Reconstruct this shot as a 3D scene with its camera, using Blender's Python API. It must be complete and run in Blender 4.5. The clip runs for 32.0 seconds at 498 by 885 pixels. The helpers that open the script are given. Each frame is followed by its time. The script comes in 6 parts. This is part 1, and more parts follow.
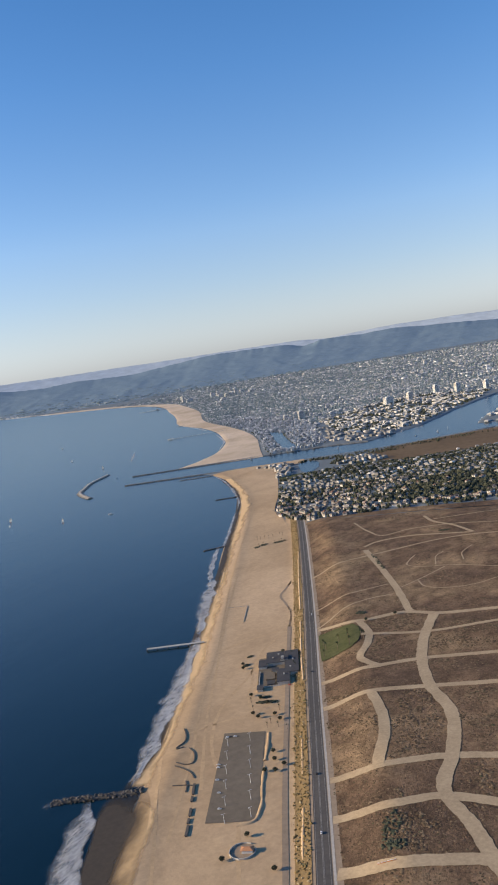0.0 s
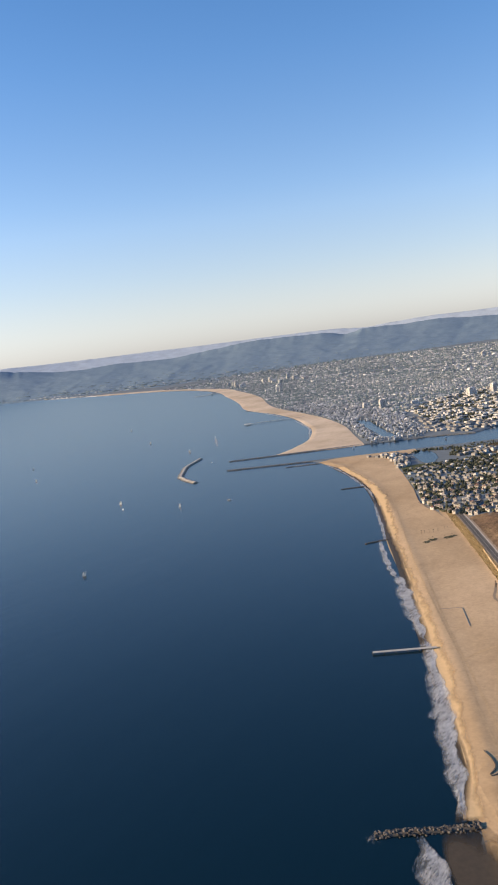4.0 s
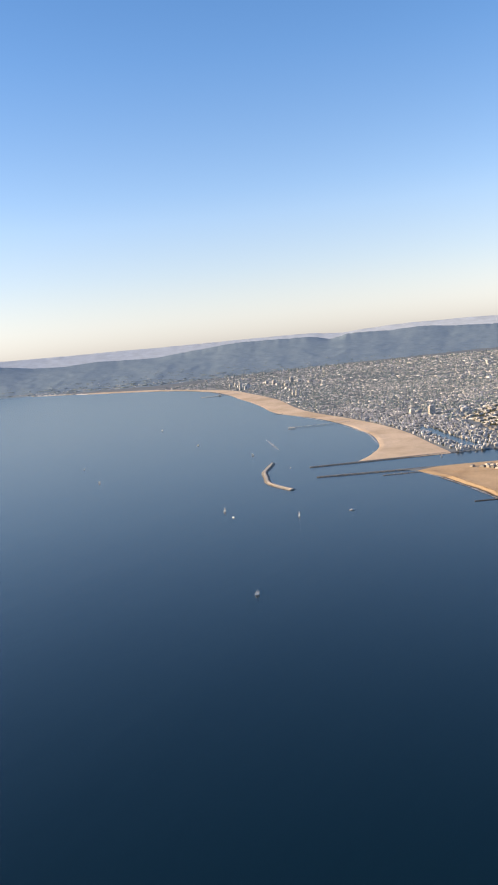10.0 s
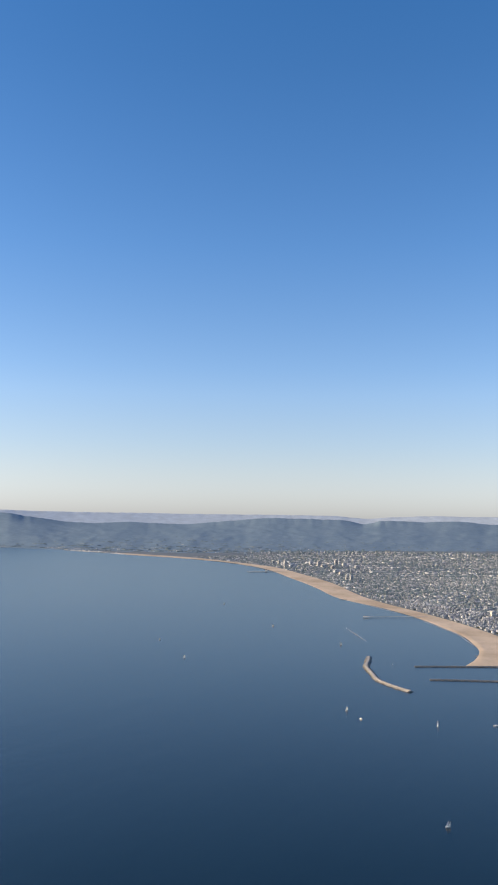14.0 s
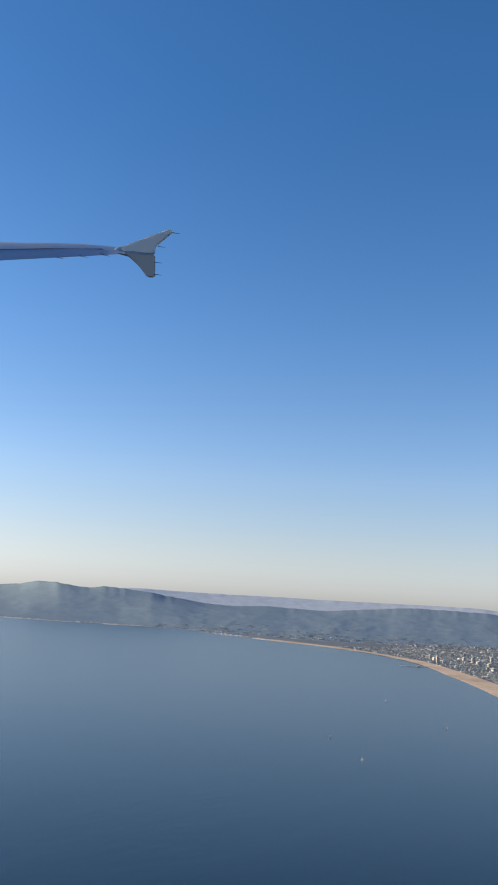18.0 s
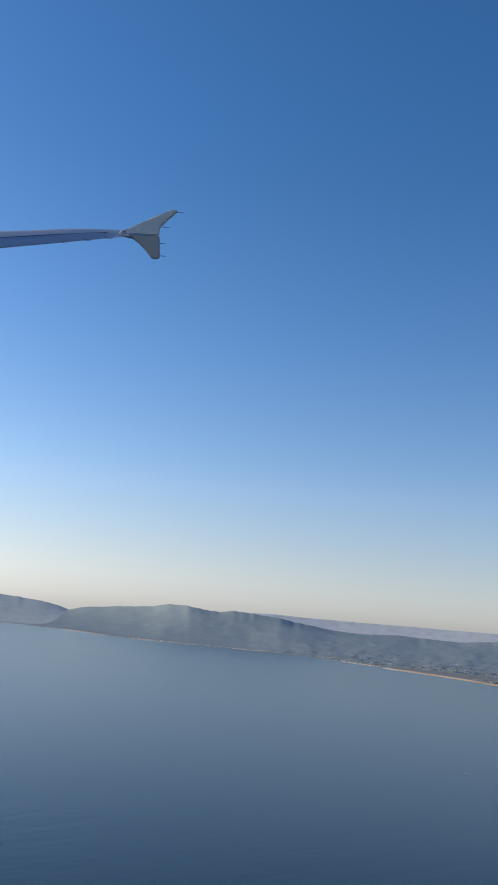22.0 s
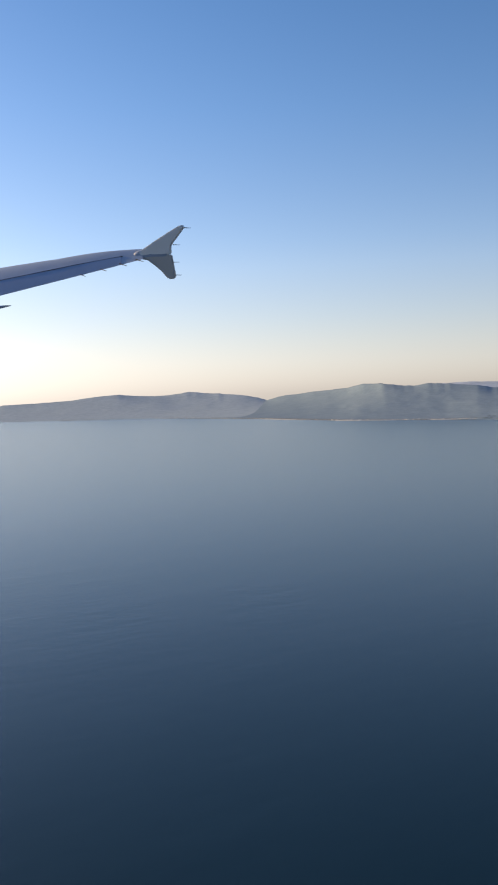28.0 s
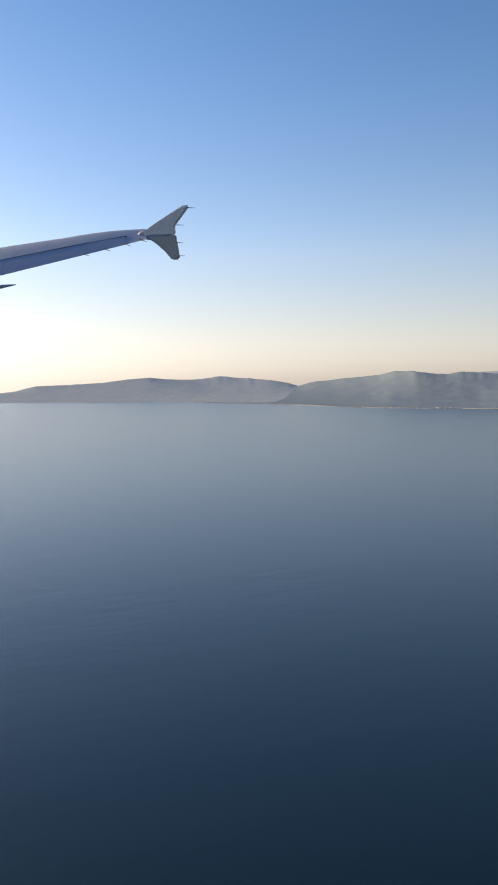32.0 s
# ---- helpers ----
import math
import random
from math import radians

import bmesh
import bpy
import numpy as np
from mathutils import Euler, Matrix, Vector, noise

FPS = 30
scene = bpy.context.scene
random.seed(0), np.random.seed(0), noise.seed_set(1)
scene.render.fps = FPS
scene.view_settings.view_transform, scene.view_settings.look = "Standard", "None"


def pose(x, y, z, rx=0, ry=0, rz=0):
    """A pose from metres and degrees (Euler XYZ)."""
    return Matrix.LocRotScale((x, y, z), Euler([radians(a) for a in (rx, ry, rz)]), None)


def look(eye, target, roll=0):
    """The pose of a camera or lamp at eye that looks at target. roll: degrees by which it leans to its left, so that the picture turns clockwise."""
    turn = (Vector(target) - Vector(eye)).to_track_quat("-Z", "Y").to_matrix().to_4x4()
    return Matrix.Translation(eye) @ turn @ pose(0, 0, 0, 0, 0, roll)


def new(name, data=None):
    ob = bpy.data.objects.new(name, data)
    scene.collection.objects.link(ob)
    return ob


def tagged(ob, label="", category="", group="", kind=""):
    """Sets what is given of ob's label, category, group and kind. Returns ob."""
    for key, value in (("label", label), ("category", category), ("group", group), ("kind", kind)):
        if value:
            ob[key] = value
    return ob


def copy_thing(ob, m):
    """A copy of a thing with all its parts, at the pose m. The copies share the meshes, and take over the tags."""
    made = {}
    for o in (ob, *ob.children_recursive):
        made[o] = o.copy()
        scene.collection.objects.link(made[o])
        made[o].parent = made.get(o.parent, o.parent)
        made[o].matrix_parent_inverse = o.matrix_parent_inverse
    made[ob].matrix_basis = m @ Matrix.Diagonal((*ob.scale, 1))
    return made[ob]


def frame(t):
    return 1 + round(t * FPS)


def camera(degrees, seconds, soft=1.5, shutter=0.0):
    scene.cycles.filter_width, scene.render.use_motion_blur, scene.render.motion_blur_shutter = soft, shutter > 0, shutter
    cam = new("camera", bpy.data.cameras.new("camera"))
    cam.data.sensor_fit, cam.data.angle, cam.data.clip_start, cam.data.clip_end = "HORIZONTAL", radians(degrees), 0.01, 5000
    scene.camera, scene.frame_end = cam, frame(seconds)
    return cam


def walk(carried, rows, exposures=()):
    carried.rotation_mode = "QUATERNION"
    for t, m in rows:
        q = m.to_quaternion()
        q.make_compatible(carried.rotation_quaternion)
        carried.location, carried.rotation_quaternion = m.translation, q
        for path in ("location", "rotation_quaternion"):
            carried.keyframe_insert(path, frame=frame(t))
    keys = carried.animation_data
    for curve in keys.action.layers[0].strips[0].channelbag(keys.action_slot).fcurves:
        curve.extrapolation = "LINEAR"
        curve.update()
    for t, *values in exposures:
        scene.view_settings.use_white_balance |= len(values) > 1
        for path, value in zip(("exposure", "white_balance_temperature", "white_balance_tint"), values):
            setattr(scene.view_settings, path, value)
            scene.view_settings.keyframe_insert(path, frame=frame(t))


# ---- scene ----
import functools

cam = camera(33.6, 32.0, soft=2.0)

# the place is a model at a tenth of its true size: one unit is ten metres on the ground
S = 0.1
EARTH = 7.433e6          # earth's radius with the air's bending of light

PATH = [
    (0, 87.955, -162.916, 49.244, 83.938, 8.630, 28.489),
    (0.5, 83.316, -163.643, 49.603, 83.960, 8.292, 28.522),
    (1, 78.677, -164.369, 49.962, 83.960, 8.084, 28.630),
    (1.5, 74.038, -165.095, 50.320, 83.794, 7.985, 28.910),
    (2, 69.399, -165.822, 50.675, 83.719, 7.865, 29.324),
    (2.5, 64.761, -166.547, 51.027, 83.695, 7.718, 29.753),
    (3, 60.125, -167.272, 51.374, 83.664, 7.515, 30.149),
    (3.5, 55.491, -167.996, 51.717, 83.471, 7.281, 30.345),
    (4, 50.858, -168.715, 52.056, 83.319, 7.060, 30.437),
    (4.5, 46.222, -169.428, 52.391, 83.135, 7.018, 30.390),
    (6.5, 27.538, -172.113, 53.672, 83.694, 6.474, 29.350),
    (7, 22.835, -172.749, 53.990, 83.802, 6.404, 29.043),
    (7.5, 18.127, -173.381, 54.308, 83.857, 6.322, 28.800),
    (8, 13.410, -174.011, 54.626, 83.804, 6.173, 28.594),
    (8.5, 8.682, -174.643, 54.944, 83.727, 5.952, 28.431),
    (9, 3.940, -175.278, 55.264, 83.471, 5.583, 28.303),
    (9.5, -0.821, -175.919, 55.586, 83.195, 5.655, 28.155),
    (10, -5.600, -176.565, 55.909, 83.242, 5.336, 27.999),
    (10.5, -10.396, -177.219, 56.233, 83.759, 5.095, 27.863),
    (11, -15.212, -177.881, 56.558, 84.442, 4.323, 28.006),
    (11.5, -20.046, -178.553, 56.883, 85.485, 3.774, 27.991),
    (12, -24.897, -179.236, 57.208, 87.337, 2.776, 28.111),
    (12.5, -29.763, -179.929, 57.530, 89.275, 1.596, 28.251),
    (13, -34.641, -180.634, 57.850, 91.370, 0.624, 28.465),
    (13.5, -39.530, -181.350, 58.167, 93.624, -0.106, 28.713),
    (14, -46.699, -182.541, 58.600, 95.360, -0.922, 29.282),
    (14.5, -56.121, -184.235, 59.137, 96.916, -1.670, 29.773),
    (15, -64.323, -185.752, 59.595, 98.236, -2.318, 30.175),
    (15.5, -67.747, -186.465, 59.752, 99.381, -2.889, 30.512),
    (16, -67.723, -186.436, 59.737, 99.981, -2.598, 31.605),
    (16.5, -67.694, -186.394, 59.730, 100.470, -2.459, 33.056),
    (17, -67.663, -186.353, 59.729, 100.630, -2.877, 34.811),
    (17.5, -67.635, -186.314, 59.730, 100.749, -2.983, 36.478),
    (18, -67.608, -186.274, 59.728, 100.856, -3.311, 38.315),
    (18.5, -67.584, -186.233, 59.725, 100.848, -3.796, 39.703),
    (19, -67.568, -186.197, 59.717, 100.890, -4.064, 40.821),
    (19.5, -67.550, -186.161, 59.711, 100.951, -4.376, 41.872),
    (20, -67.534, -186.125, 59.702, 101.087, -4.462, 42.962),
    (20.5, -67.517, -186.086, 59.696, 101.308, -4.623, 44.092),
    (21, -67.501, -186.050, 59.691, 101.548, -4.745, 45.100),
    (21.5, -67.485, -186.011, 59.684, 101.755, -4.831, 46.072),
    (22, -67.471, -185.970, 59.674, 102.030, -4.790, 47.082),
    (22.5, -67.452, -185.926, 59.668, 102.352, -4.832, 48.213),
    (23, -67.432, -185.894, 59.683, 102.562, -4.675, 49.416),
    (23.5, -67.401, -185.870, 59.727, 102.431, -4.365, 50.739),
    (24, -67.364, -185.849, 59.792, 102.020, -3.953, 52.181),
    (24.5, -67.333, -185.828, 59.863, 100.392, -3.067, 53.670),
    (25, -67.307, -185.807, 59.933, 97.941, -2.244, 55.094),
    (25.5, -67.285, -185.788, 60.005, 95.671, -1.579, 56.357),
    (26, -67.266, -185.769, 60.077, 93.413, -0.877, 57.609),
    (26.5, -67.245, -185.759, 60.150, 91.048, 0.032, 58.590),
    (28.5, -67.220, -185.732, 60.243, 86.035, 1.916, 60.786),
    (29, -67.220, -185.725, 60.237, 85.732, 1.917, 61.059),
    (29.5, -67.220, -185.719, 60.236, 85.623, 1.977, 61.293),
    (30, -67.216, -185.702, 60.234, 85.717, 1.722, 61.721),
    (30.5, -67.216, -185.697, 60.234, 85.677, 1.151, 61.742),
    (31, -67.216, -185.692, 60.233, 85.625, 1.579, 61.976),
    (31.5, -67.215, -185.682, 60.233, 85.633, 1.611, 62.269),
    (32, -67.209, -185.666, 60.236, 85.668, 0.725, 62.562),
]

walk(cam, [(t, pose(x, y, z, a, b, c)) for t, x, y, z, a, b, c in PATH],
     exposures=[(0, 0.52, 6650, 18), (2, 0.57, 6850, 19), (4, 0.73, 7250, 21), (9, 0.97, 7750, 23), (11, 0.84, 7450, 22), (13, 0.66, 7000, 20), (16, 0.55, 6900, 19), (20, 0.40, 6950, 19), (23, 0.31, 7050, 19), (25, 0.34, 7450, 21), (26, 0.39, 7550, 22), (29, 0.48, 8050, 24), (32, 0.48, 8150, 24)])

# ---------------------------------------------------------------- light
SUN_AZ, SUN_EL = 241.0, 17.0
world = bpy.data.worlds.new("sky")
scene.world = world
world.use_nodes = True
wn = world.node_tree.nodes
sky = wn.new("ShaderNodeTexSky")
sky.sky_type = 'NISHITA'
sky.sun_disc = False
sky.sun_elevation = radians(SUN_EL)
sky.sun_rotation = radians(SUN_AZ)
sky.altitude = 600
sky.air_density = 0.95
sky.dust_density = 0.7
sky.ozone_density = 5.0
wn["Background"].inputs[1].default_value = 0.128
wl = world.node_tree.links


def sky_mix(kind, fac, a, b):
    m = wn.new("ShaderNodeMix")
    m.data_type, m.blend_type = 'RGBA', kind
    for sock, v in ((m.inputs[0], fac), (m.inputs[6], a), (m.inputs[7], b)):
        if isinstance(v, (int, float, tuple)):
            sock.default_value = v
        else:
            wl.new(v, sock)
    return m.outputs[2]


def sky_ramp(fac, stops):
    r = wn.new("ShaderNodeValToRGB")
    e = r.color_ramp.elements
    while len(e) < len(stops):
        e.new(0.5)
    for el, (p, v) in zip(e, stops):
        el.position, el.color = p, (v, v, v, 1)
    wl.new(fac, r.inputs[0])
    return r.outputs[0]


# clear, dry autumn air above, a pale dry haze towards the whole horizon
clear = sky_mix('MULTIPLY', 1.0, sky.outputs[0], (1.0, 1.03, 1.0, 1))
deep = wn.new("ShaderNodeHueSaturation")
deep.inputs["Saturation"].default_value = 1.16
deep.inputs["Value"].default_value = 1.1
wl.new(clear, deep.inputs["Color"])
up = wn.new("ShaderNodeSeparateXYZ")
wl.new(wn.new("ShaderNodeTexCoord").outputs["Generated"], up.inputs[0])
grey = wn.new("ShaderNodeRGBToBW")
wl.new(deep.outputs[0], grey.inputs[0])
haze = sky_mix('MULTIPLY', 1.0, grey.outputs[0], (0.91, 0.99, 1.015, 1))
share = sky_ramp(up.outputs[2], [(0.0, 0.82), (0.04, 0.7), (0.09, 0.52), (0.18, 0.32), (0.32, 0.16), (0.55, 0.03)])
air = sky_mix('MIX', share, deep.outputs[0], haze)
lift = sky_ramp(up.outputs[2], [(0.0, 0.445), (0.05, 0.49), (0.15, 0.58), (0.3, 0.56), (0.5, 0.51)])
air = sky_mix('MULTIPLY', 1.0, air, lift)
wl.new(sky_mix('MULTIPLY', 1.0, air, (2.0, 2.0, 2.0, 1)), wn["Background"].inputs[0])

sun = new("sun", bpy.data.lights.new("sun", 'SUN'))
sun.data.energy = 4.6
sun.data.angle = radians(0.53)
sun.data.color = (1.0, 0.83, 0.53)
sa, se = radians(SUN_AZ), radians(SUN_EL)
sun.matrix_world = look((math.sin(sa) * math.cos(se) * 900, math.cos(sa) * math.cos(se) * 900, math.sin(se) * 900), (0, 0, 0))


# ---------------------------------------------------------------- materials
def nodes_of(name):
    m = bpy.data.materials.new(name)
    m.use_nodes = True
    n, l = m.node_tree.nodes, m.node_tree.links
    return m, n, l, n["Principled BSDF"]


def noise_node(n, l, scale, detail=4.0, rough=0.55, coord="Object", stretch=None):
    tc = n.new("ShaderNodeTexCoord")
    src = tc.outputs[coord]
    if stretch:
        mp = n.new("ShaderNodeMapping")
        mp.inputs["Scale"].default_value = stretch[:3]
        if len(stretch) > 3:
            mp.inputs["Rotation"].default_value[2] = radians(stretch[3])
        l.new(src, mp.inputs[0])
        src = mp.outputs[0]
    t = n.new("ShaderNodeTexNoise")
    t.inputs["Scale"].default_value = scale
    t.inputs["Detail"].default_value = detail
    t.inputs["Roughness"].default_value = rough
    l.new(src, t.inputs["Vector"])
    return t.outputs["Fac"]


def ramp(n, l, fac, stops):
    r = n.new("ShaderNodeValToRGB")
    e = r.color_ramp.elements
    while len(e) < len(stops):
        e.new(0.5)
    for el, (p, c) in zip(e, stops):
        el.position = p
        el.color = (*c, 1)
    l.new(fac, r.inputs[0])
    return r.outputs[0]


def mix(n, l, fac, a, b, kind='MIX'):
    m = n.new("ShaderNodeMix")
    m.data_type = 'RGBA'
    m.blend_type = kind
    for sock, v in ((m.inputs[0], fac), (m.inputs[6], a), (m.inputs[7], b)):
        if isinstance(v, (int, float)):
            sock.default_value = v
        elif isinstance(v, tuple):
            sock.default_value = (*v, 1)
        else:
            l.new(v, sock)
    return m.outputs[2]


def bump(n, l, height, strength, dist, bsdf):
    b = n.new("ShaderNodeBump")
    b.inputs["Strength"].default_value = strength
    b.inputs["Distance"].default_value = dist
    l.new(height, b.inputs["Height"])
    l.new(b.outputs[0], bsdf.inputs["Normal"])


def surface(name, a, b, big=0.05, small=0.6, rough=0.85, metal=0.0, relief=0.25, dist=0.1, spec=0.3, c=None, stretch=None, share=0.45):
    """A procedural surface: a and b mixed at a large scale, grain at a small one, fine relief."""
    m, n, l, p = nodes_of(name)
    f1 = noise_node(n, l, big, 5, 0.6, stretch=stretch)
    f2 = noise_node(n, l, small, 6, 0.65, stretch=stretch)
    col = ramp(n, l, f1, [(0.36, a), (0.64, b)])
    lo = tuple(v * 0.72 for v in (c or a))
    hi = tuple(min(1, v * 1.22) for v in (c or b))
    grain = ramp(n, l, f2, [(0.3, lo), (0.7, hi)])
    l.new(mix(n, l, share, col, grain), p.inputs["Base Color"])
    p.inputs["Roughness"].default_value = rough
    p.inputs["Metallic"].default_value = metal
    p.inputs["Specular IOR Level"].default_value = spec
    if relief:
        bump(n, l, f2, relief, dist, p)
    return m


def varied(name, stops, rough=0.8, island=True, grain=0.5, spec=0.3):
    """Each piece takes its own colour out of stops, with a little grain."""
    m, n, l, p = nodes_of(name)
    if island:
        g = n.new("ShaderNodeNewGeometry")
        fac = g.outputs["Random Per Island"]
    else:
        g = n.new("ShaderNodeObjectInfo")
        fac = g.outputs["Random"]
    col = ramp(n, l, fac, stops)
    f2 = noise_node(n, l, grain, 4)
    g2 = ramp(n, l, f2, [(0.3, (0.82, 0.82, 0.82)), (0.7, (1.1, 1.1, 1.1))])
    l.new(mix(n, l, 0.8, col, g2, 'MULTIPLY'), p.inputs["Base Color"])
    p.inputs["Roughness"].default_value = rough
    p.inputs["Specular IOR Level"].default_value = spec
    return m


def water_material():
    m, n, l, p = nodes_of("sea_water")
    # teal inshore, greyer out at sea
    tc = n.new("ShaderNodeTexCoord")
    sp_ = n.new("ShaderNodeSeparateXYZ")
    l.new(tc.outputs["Object"], sp_.inputs[0])
    f = noise_node(n, l, 0.006, 5, 0.6)
    run = n.new("ShaderNodeMath")
    run.operation = 'MULTIPLY_ADD'
    run.inputs[1].default_value = -1 / 170
    run.inputs[2].default_value = -0.5
    l.new(sp_.outputs[0], run.inputs[0])
    off = n.new("ShaderNodeMath")
    off.operation = 'MULTIPLY_ADD'
    off.inputs[1].default_value = 0.5
    l.new(f, off.inputs[0])
    l.new(run.outputs[0], off.inputs[2])
    l.new(ramp(n, l, off.outputs[0], [(0.2, (0.0003, 0.0105, 0.0165)), (1.0, (0.0058, 0.0225, 0.0325))]), p.inputs["Base Color"])
    p.inputs["Roughness"].default_value = 0.22
    p.inputs["IOR"].default_value = 1.33
    w1 = noise_node(n, l, 0.35, 6, 0.62, stretch=(1.0, 0.45, 1, 28))
    w2 = noise_node(n, l, 0.05, 5, 0.65, stretch=(1.0, 0.22, 1, 40))
    add = n.new("ShaderNodeMath")
    add.operation = 'MULTIPLY_ADD'
    add.inputs[1].default_value = 2.2
    l.new(w2, add.inputs[0])
    l.new(w1, add.inputs[2])
    bump(n, l, add.outputs[0], 0.13, 0.35, p)
    return m


WATER = water_material()


def sand_material(name="beach_sand", k=(1.0, 1.0, 1.0)):
    """Dry sand: broad damp and dry patches, wind ripples and trodden mottling."""
    m, n, l, p = nodes_of(name)
    wide = ramp(n, l, noise_node(n, l, 0.022, 5, 0.6), [(0.34, (0.395, 0.272, 0.157)), (0.5, (0.495, 0.35, 0.21)), (0.68, (0.575, 0.41, 0.253))])
    mid = ramp(n, l, noise_node(n, l, 0.16, 6, 0.7, stretch=(1, 0.55, 1, 26)), [(0.32, (0.8, 0.79, 0.78)), (0.46, (0.96, 0.96, 0.96)), (0.56, (1.0, 1.0, 1.0)), (0.72, (1.1, 1.1, 1.09))])
    fine = noise_node(n, l, 1.5, 7, 0.7)
    grit = ramp(n, l, fine, [(0.32, (0.82, 0.82, 0.82)), (0.68, (1.12, 1.12, 1.12))])
    c = mix(n, l, 0.75, wide, mid, 'MULTIPLY')
    c = mix(n, l, 1.0, c, k, 'MULTIPLY')
    l.new(mix(n, l, 0.8, c, grit, 'MULTIPLY'), p.inputs["Base Color"])
    p.inputs["Roughness"].default_value = 0.95
    p.inputs["Specular IOR Level"].default_value = 0.1
    bump(n, l, fine, 0.5, 0.07, p)
    return m


SAND = sand_material()
# multiplier pales and cools the sand, painting in haze over the distant beach
NORTH_SAND = sand_material("hazed_beach_sand", (1.22, 1.36, 1.62))


def scrub_material():
    """Dry dune scrub: broad red-brown and ochre quarters, thickets, fine mottling."""
    m, n, l, p = nodes_of("dry_scrub")
    wide = ramp(n, l, noise_node(n, l, 0.075, 4, 0.6), [(0.34, (0.115, 0.077, 0.052)), (0.5, (0.18, 0.119, 0.075)), (0.66, (0.275, 0.192, 0.114))])
    mid = ramp(n, l, noise_node(n, l, 0.42, 6, 0.72, stretch=(1, 0.7, 1, 20)), [(0.34, (0.48, 0.46, 0.46)), (0.5, (1.0, 0.98, 0.95)), (0.68, (1.5, 1.46, 1.4))])
    fine = noise_node(n, l, 2.6, 6, 0.75)
    grit = ramp(n, l, fine, [(0.34, (0.6, 0.6, 0.6)), (0.66, (1.35, 1.35, 1.35))])
    c = mix(n, l, 0.85, wide, mid, 'MULTIPLY')
    l.new(mix(n, l, 0.8, c, grit, 'MULTIPLY'), p.inputs["Base Color"])
    p.inputs["Roughness"].default_value = 0.95
    p.inputs["Specular IOR Level"].default_value = 0.1
    bump(n, l, fine, 0.8, 0.3, p)
    return m


SCRUB = scrub_material()
# town ground's blue-grey has the plain's haze painted into it
TOWN = surface("hazed_town_ground", (0.15, 0.18, 0.195), (0.20, 0.228, 0.24), 0.012, 0.35, 0.9, relief=0.3, dist=0.2, spec=0.1, c=(0.15, 0.175, 0.185))
ASPHALT = surface("asphalt", (0.085, 0.076, 0.066), (0.12, 0.106, 0.09), 0.2, 3.0, 0.9, relief=0.1, dist=0.02)
STREET = surface("worn_street", (0.35, 0.262, 0.163), (0.46, 0.35, 0.222), 0.3, 2.6, 0.95, relief=0.2, dist=0.02, spec=0.1)
CONCRETE = surface("pale_concrete", (0.40, 0.37, 0.32), (0.48, 0.44, 0.38), 0.3, 3.0, 0.9, relief=0.2, dist=0.02)
ROCK = varied("dark_rock", [(0.0, (0.048, 0.042, 0.036)), (0.5, (0.09, 0.078, 0.066)), (1.0, (0.155, 0.135, 0.112))], 0.9)
ROCK_PIECE = varied("dark_boulder", [(0.0, (0.048, 0.042, 0.036)), (0.5, (0.09, 0.078, 0.066)), (1.0, (0.165, 0.142, 0.118))], 0.9, island=False)
JETTY_ROCK = varied("grey_rock", [(0.0, (0.11, 0.115, 0.115)), (0.5, (0.18, 0.18, 0.175)), (1.0, (0.27, 0.265, 0.25))], 0.9)
PALE_ROCK = varied("pale_rock", [(0.0, (0.20, 0.185, 0.165)), (0.5, (0.285, 0.265, 0.235)), (1.0, (0.38, 0.355, 0.315))], 0.9)


# ---------------------------------------------------------------- helpers for the plan
def at(x, y, h=0.0):
    """A place from true metres east, north and above the sea, on the round earth."""
    return Vector((x * S, y * S, (h - (x * x + y * y) / (2 * EARTH)) * S))


def mesh_ob(name, verts, faces, material, parent=None, smooth=False):
    me = bpy.data.meshes.new(name)
    me.from_pydata(verts, [], faces)
    if smooth:
        me.polygons.foreach_set("use_smooth", [True] * len(me.polygons))
    me.materials.append(material)
    ob = new(name, me)
    if parent:
        ob.parent = parent
    return ob


def part(name, bm, material, parent, label=""):
    me = bpy.data.meshes.new(name)
    bm.to_mesh(me)
    bm.free()
    me.materials.append(material)
    ob = new(name, me)
    ob.parent = parent
    if label:
        tagged(ob, label)
    return ob


def empty(name, m, label, category, group=""):
    ob = new(name)
    ob.empty_display_size = 0.2
    ob.matrix_world = m
    return tagged(ob, label, category, group)


def chain(points, step):
    """A smooth line through points, resampled at about that step."""
    p = np.array(points, float)
    seg = np.r_[0, np.cumsum(np.hypot(*np.diff(p[:, :2], axis=0).T))]
    n = max(2, int(seg[-1] / step))
    s = np.linspace(0, seg[-1], n)
    d = np.gradient(p, seg, axis=0)
    i = np.clip(np.searchsorted(seg, s) - 1, 0, len(p) - 2)
    h = (seg[i + 1] - seg[i])[:, None]
    u = ((s - seg[i])[:, None]) / h
    return ((2 * u**3 - 3 * u**2 + 1) * p[i] + (u**3 - 2 * u**2 + u) * h * d[i]
            + (3 * u**2 - 2 * u**3) * p[i + 1] + (u**3 - u**2) * h * d[i + 1])


def inside(poly, x, y):
    r = np.zeros(x.shape, bool)
    p = np.array(poly, float)
    for (x1, y1), (x2, y2) in zip(p, np.roll(p, -1, axis=0)):
        if y1 == y2:
            continue
        r ^= ((y1 > y) != (y2 > y)) & (x < (x2 - x1) * (y - y1) / (y2 - y1) + x1)
    return r


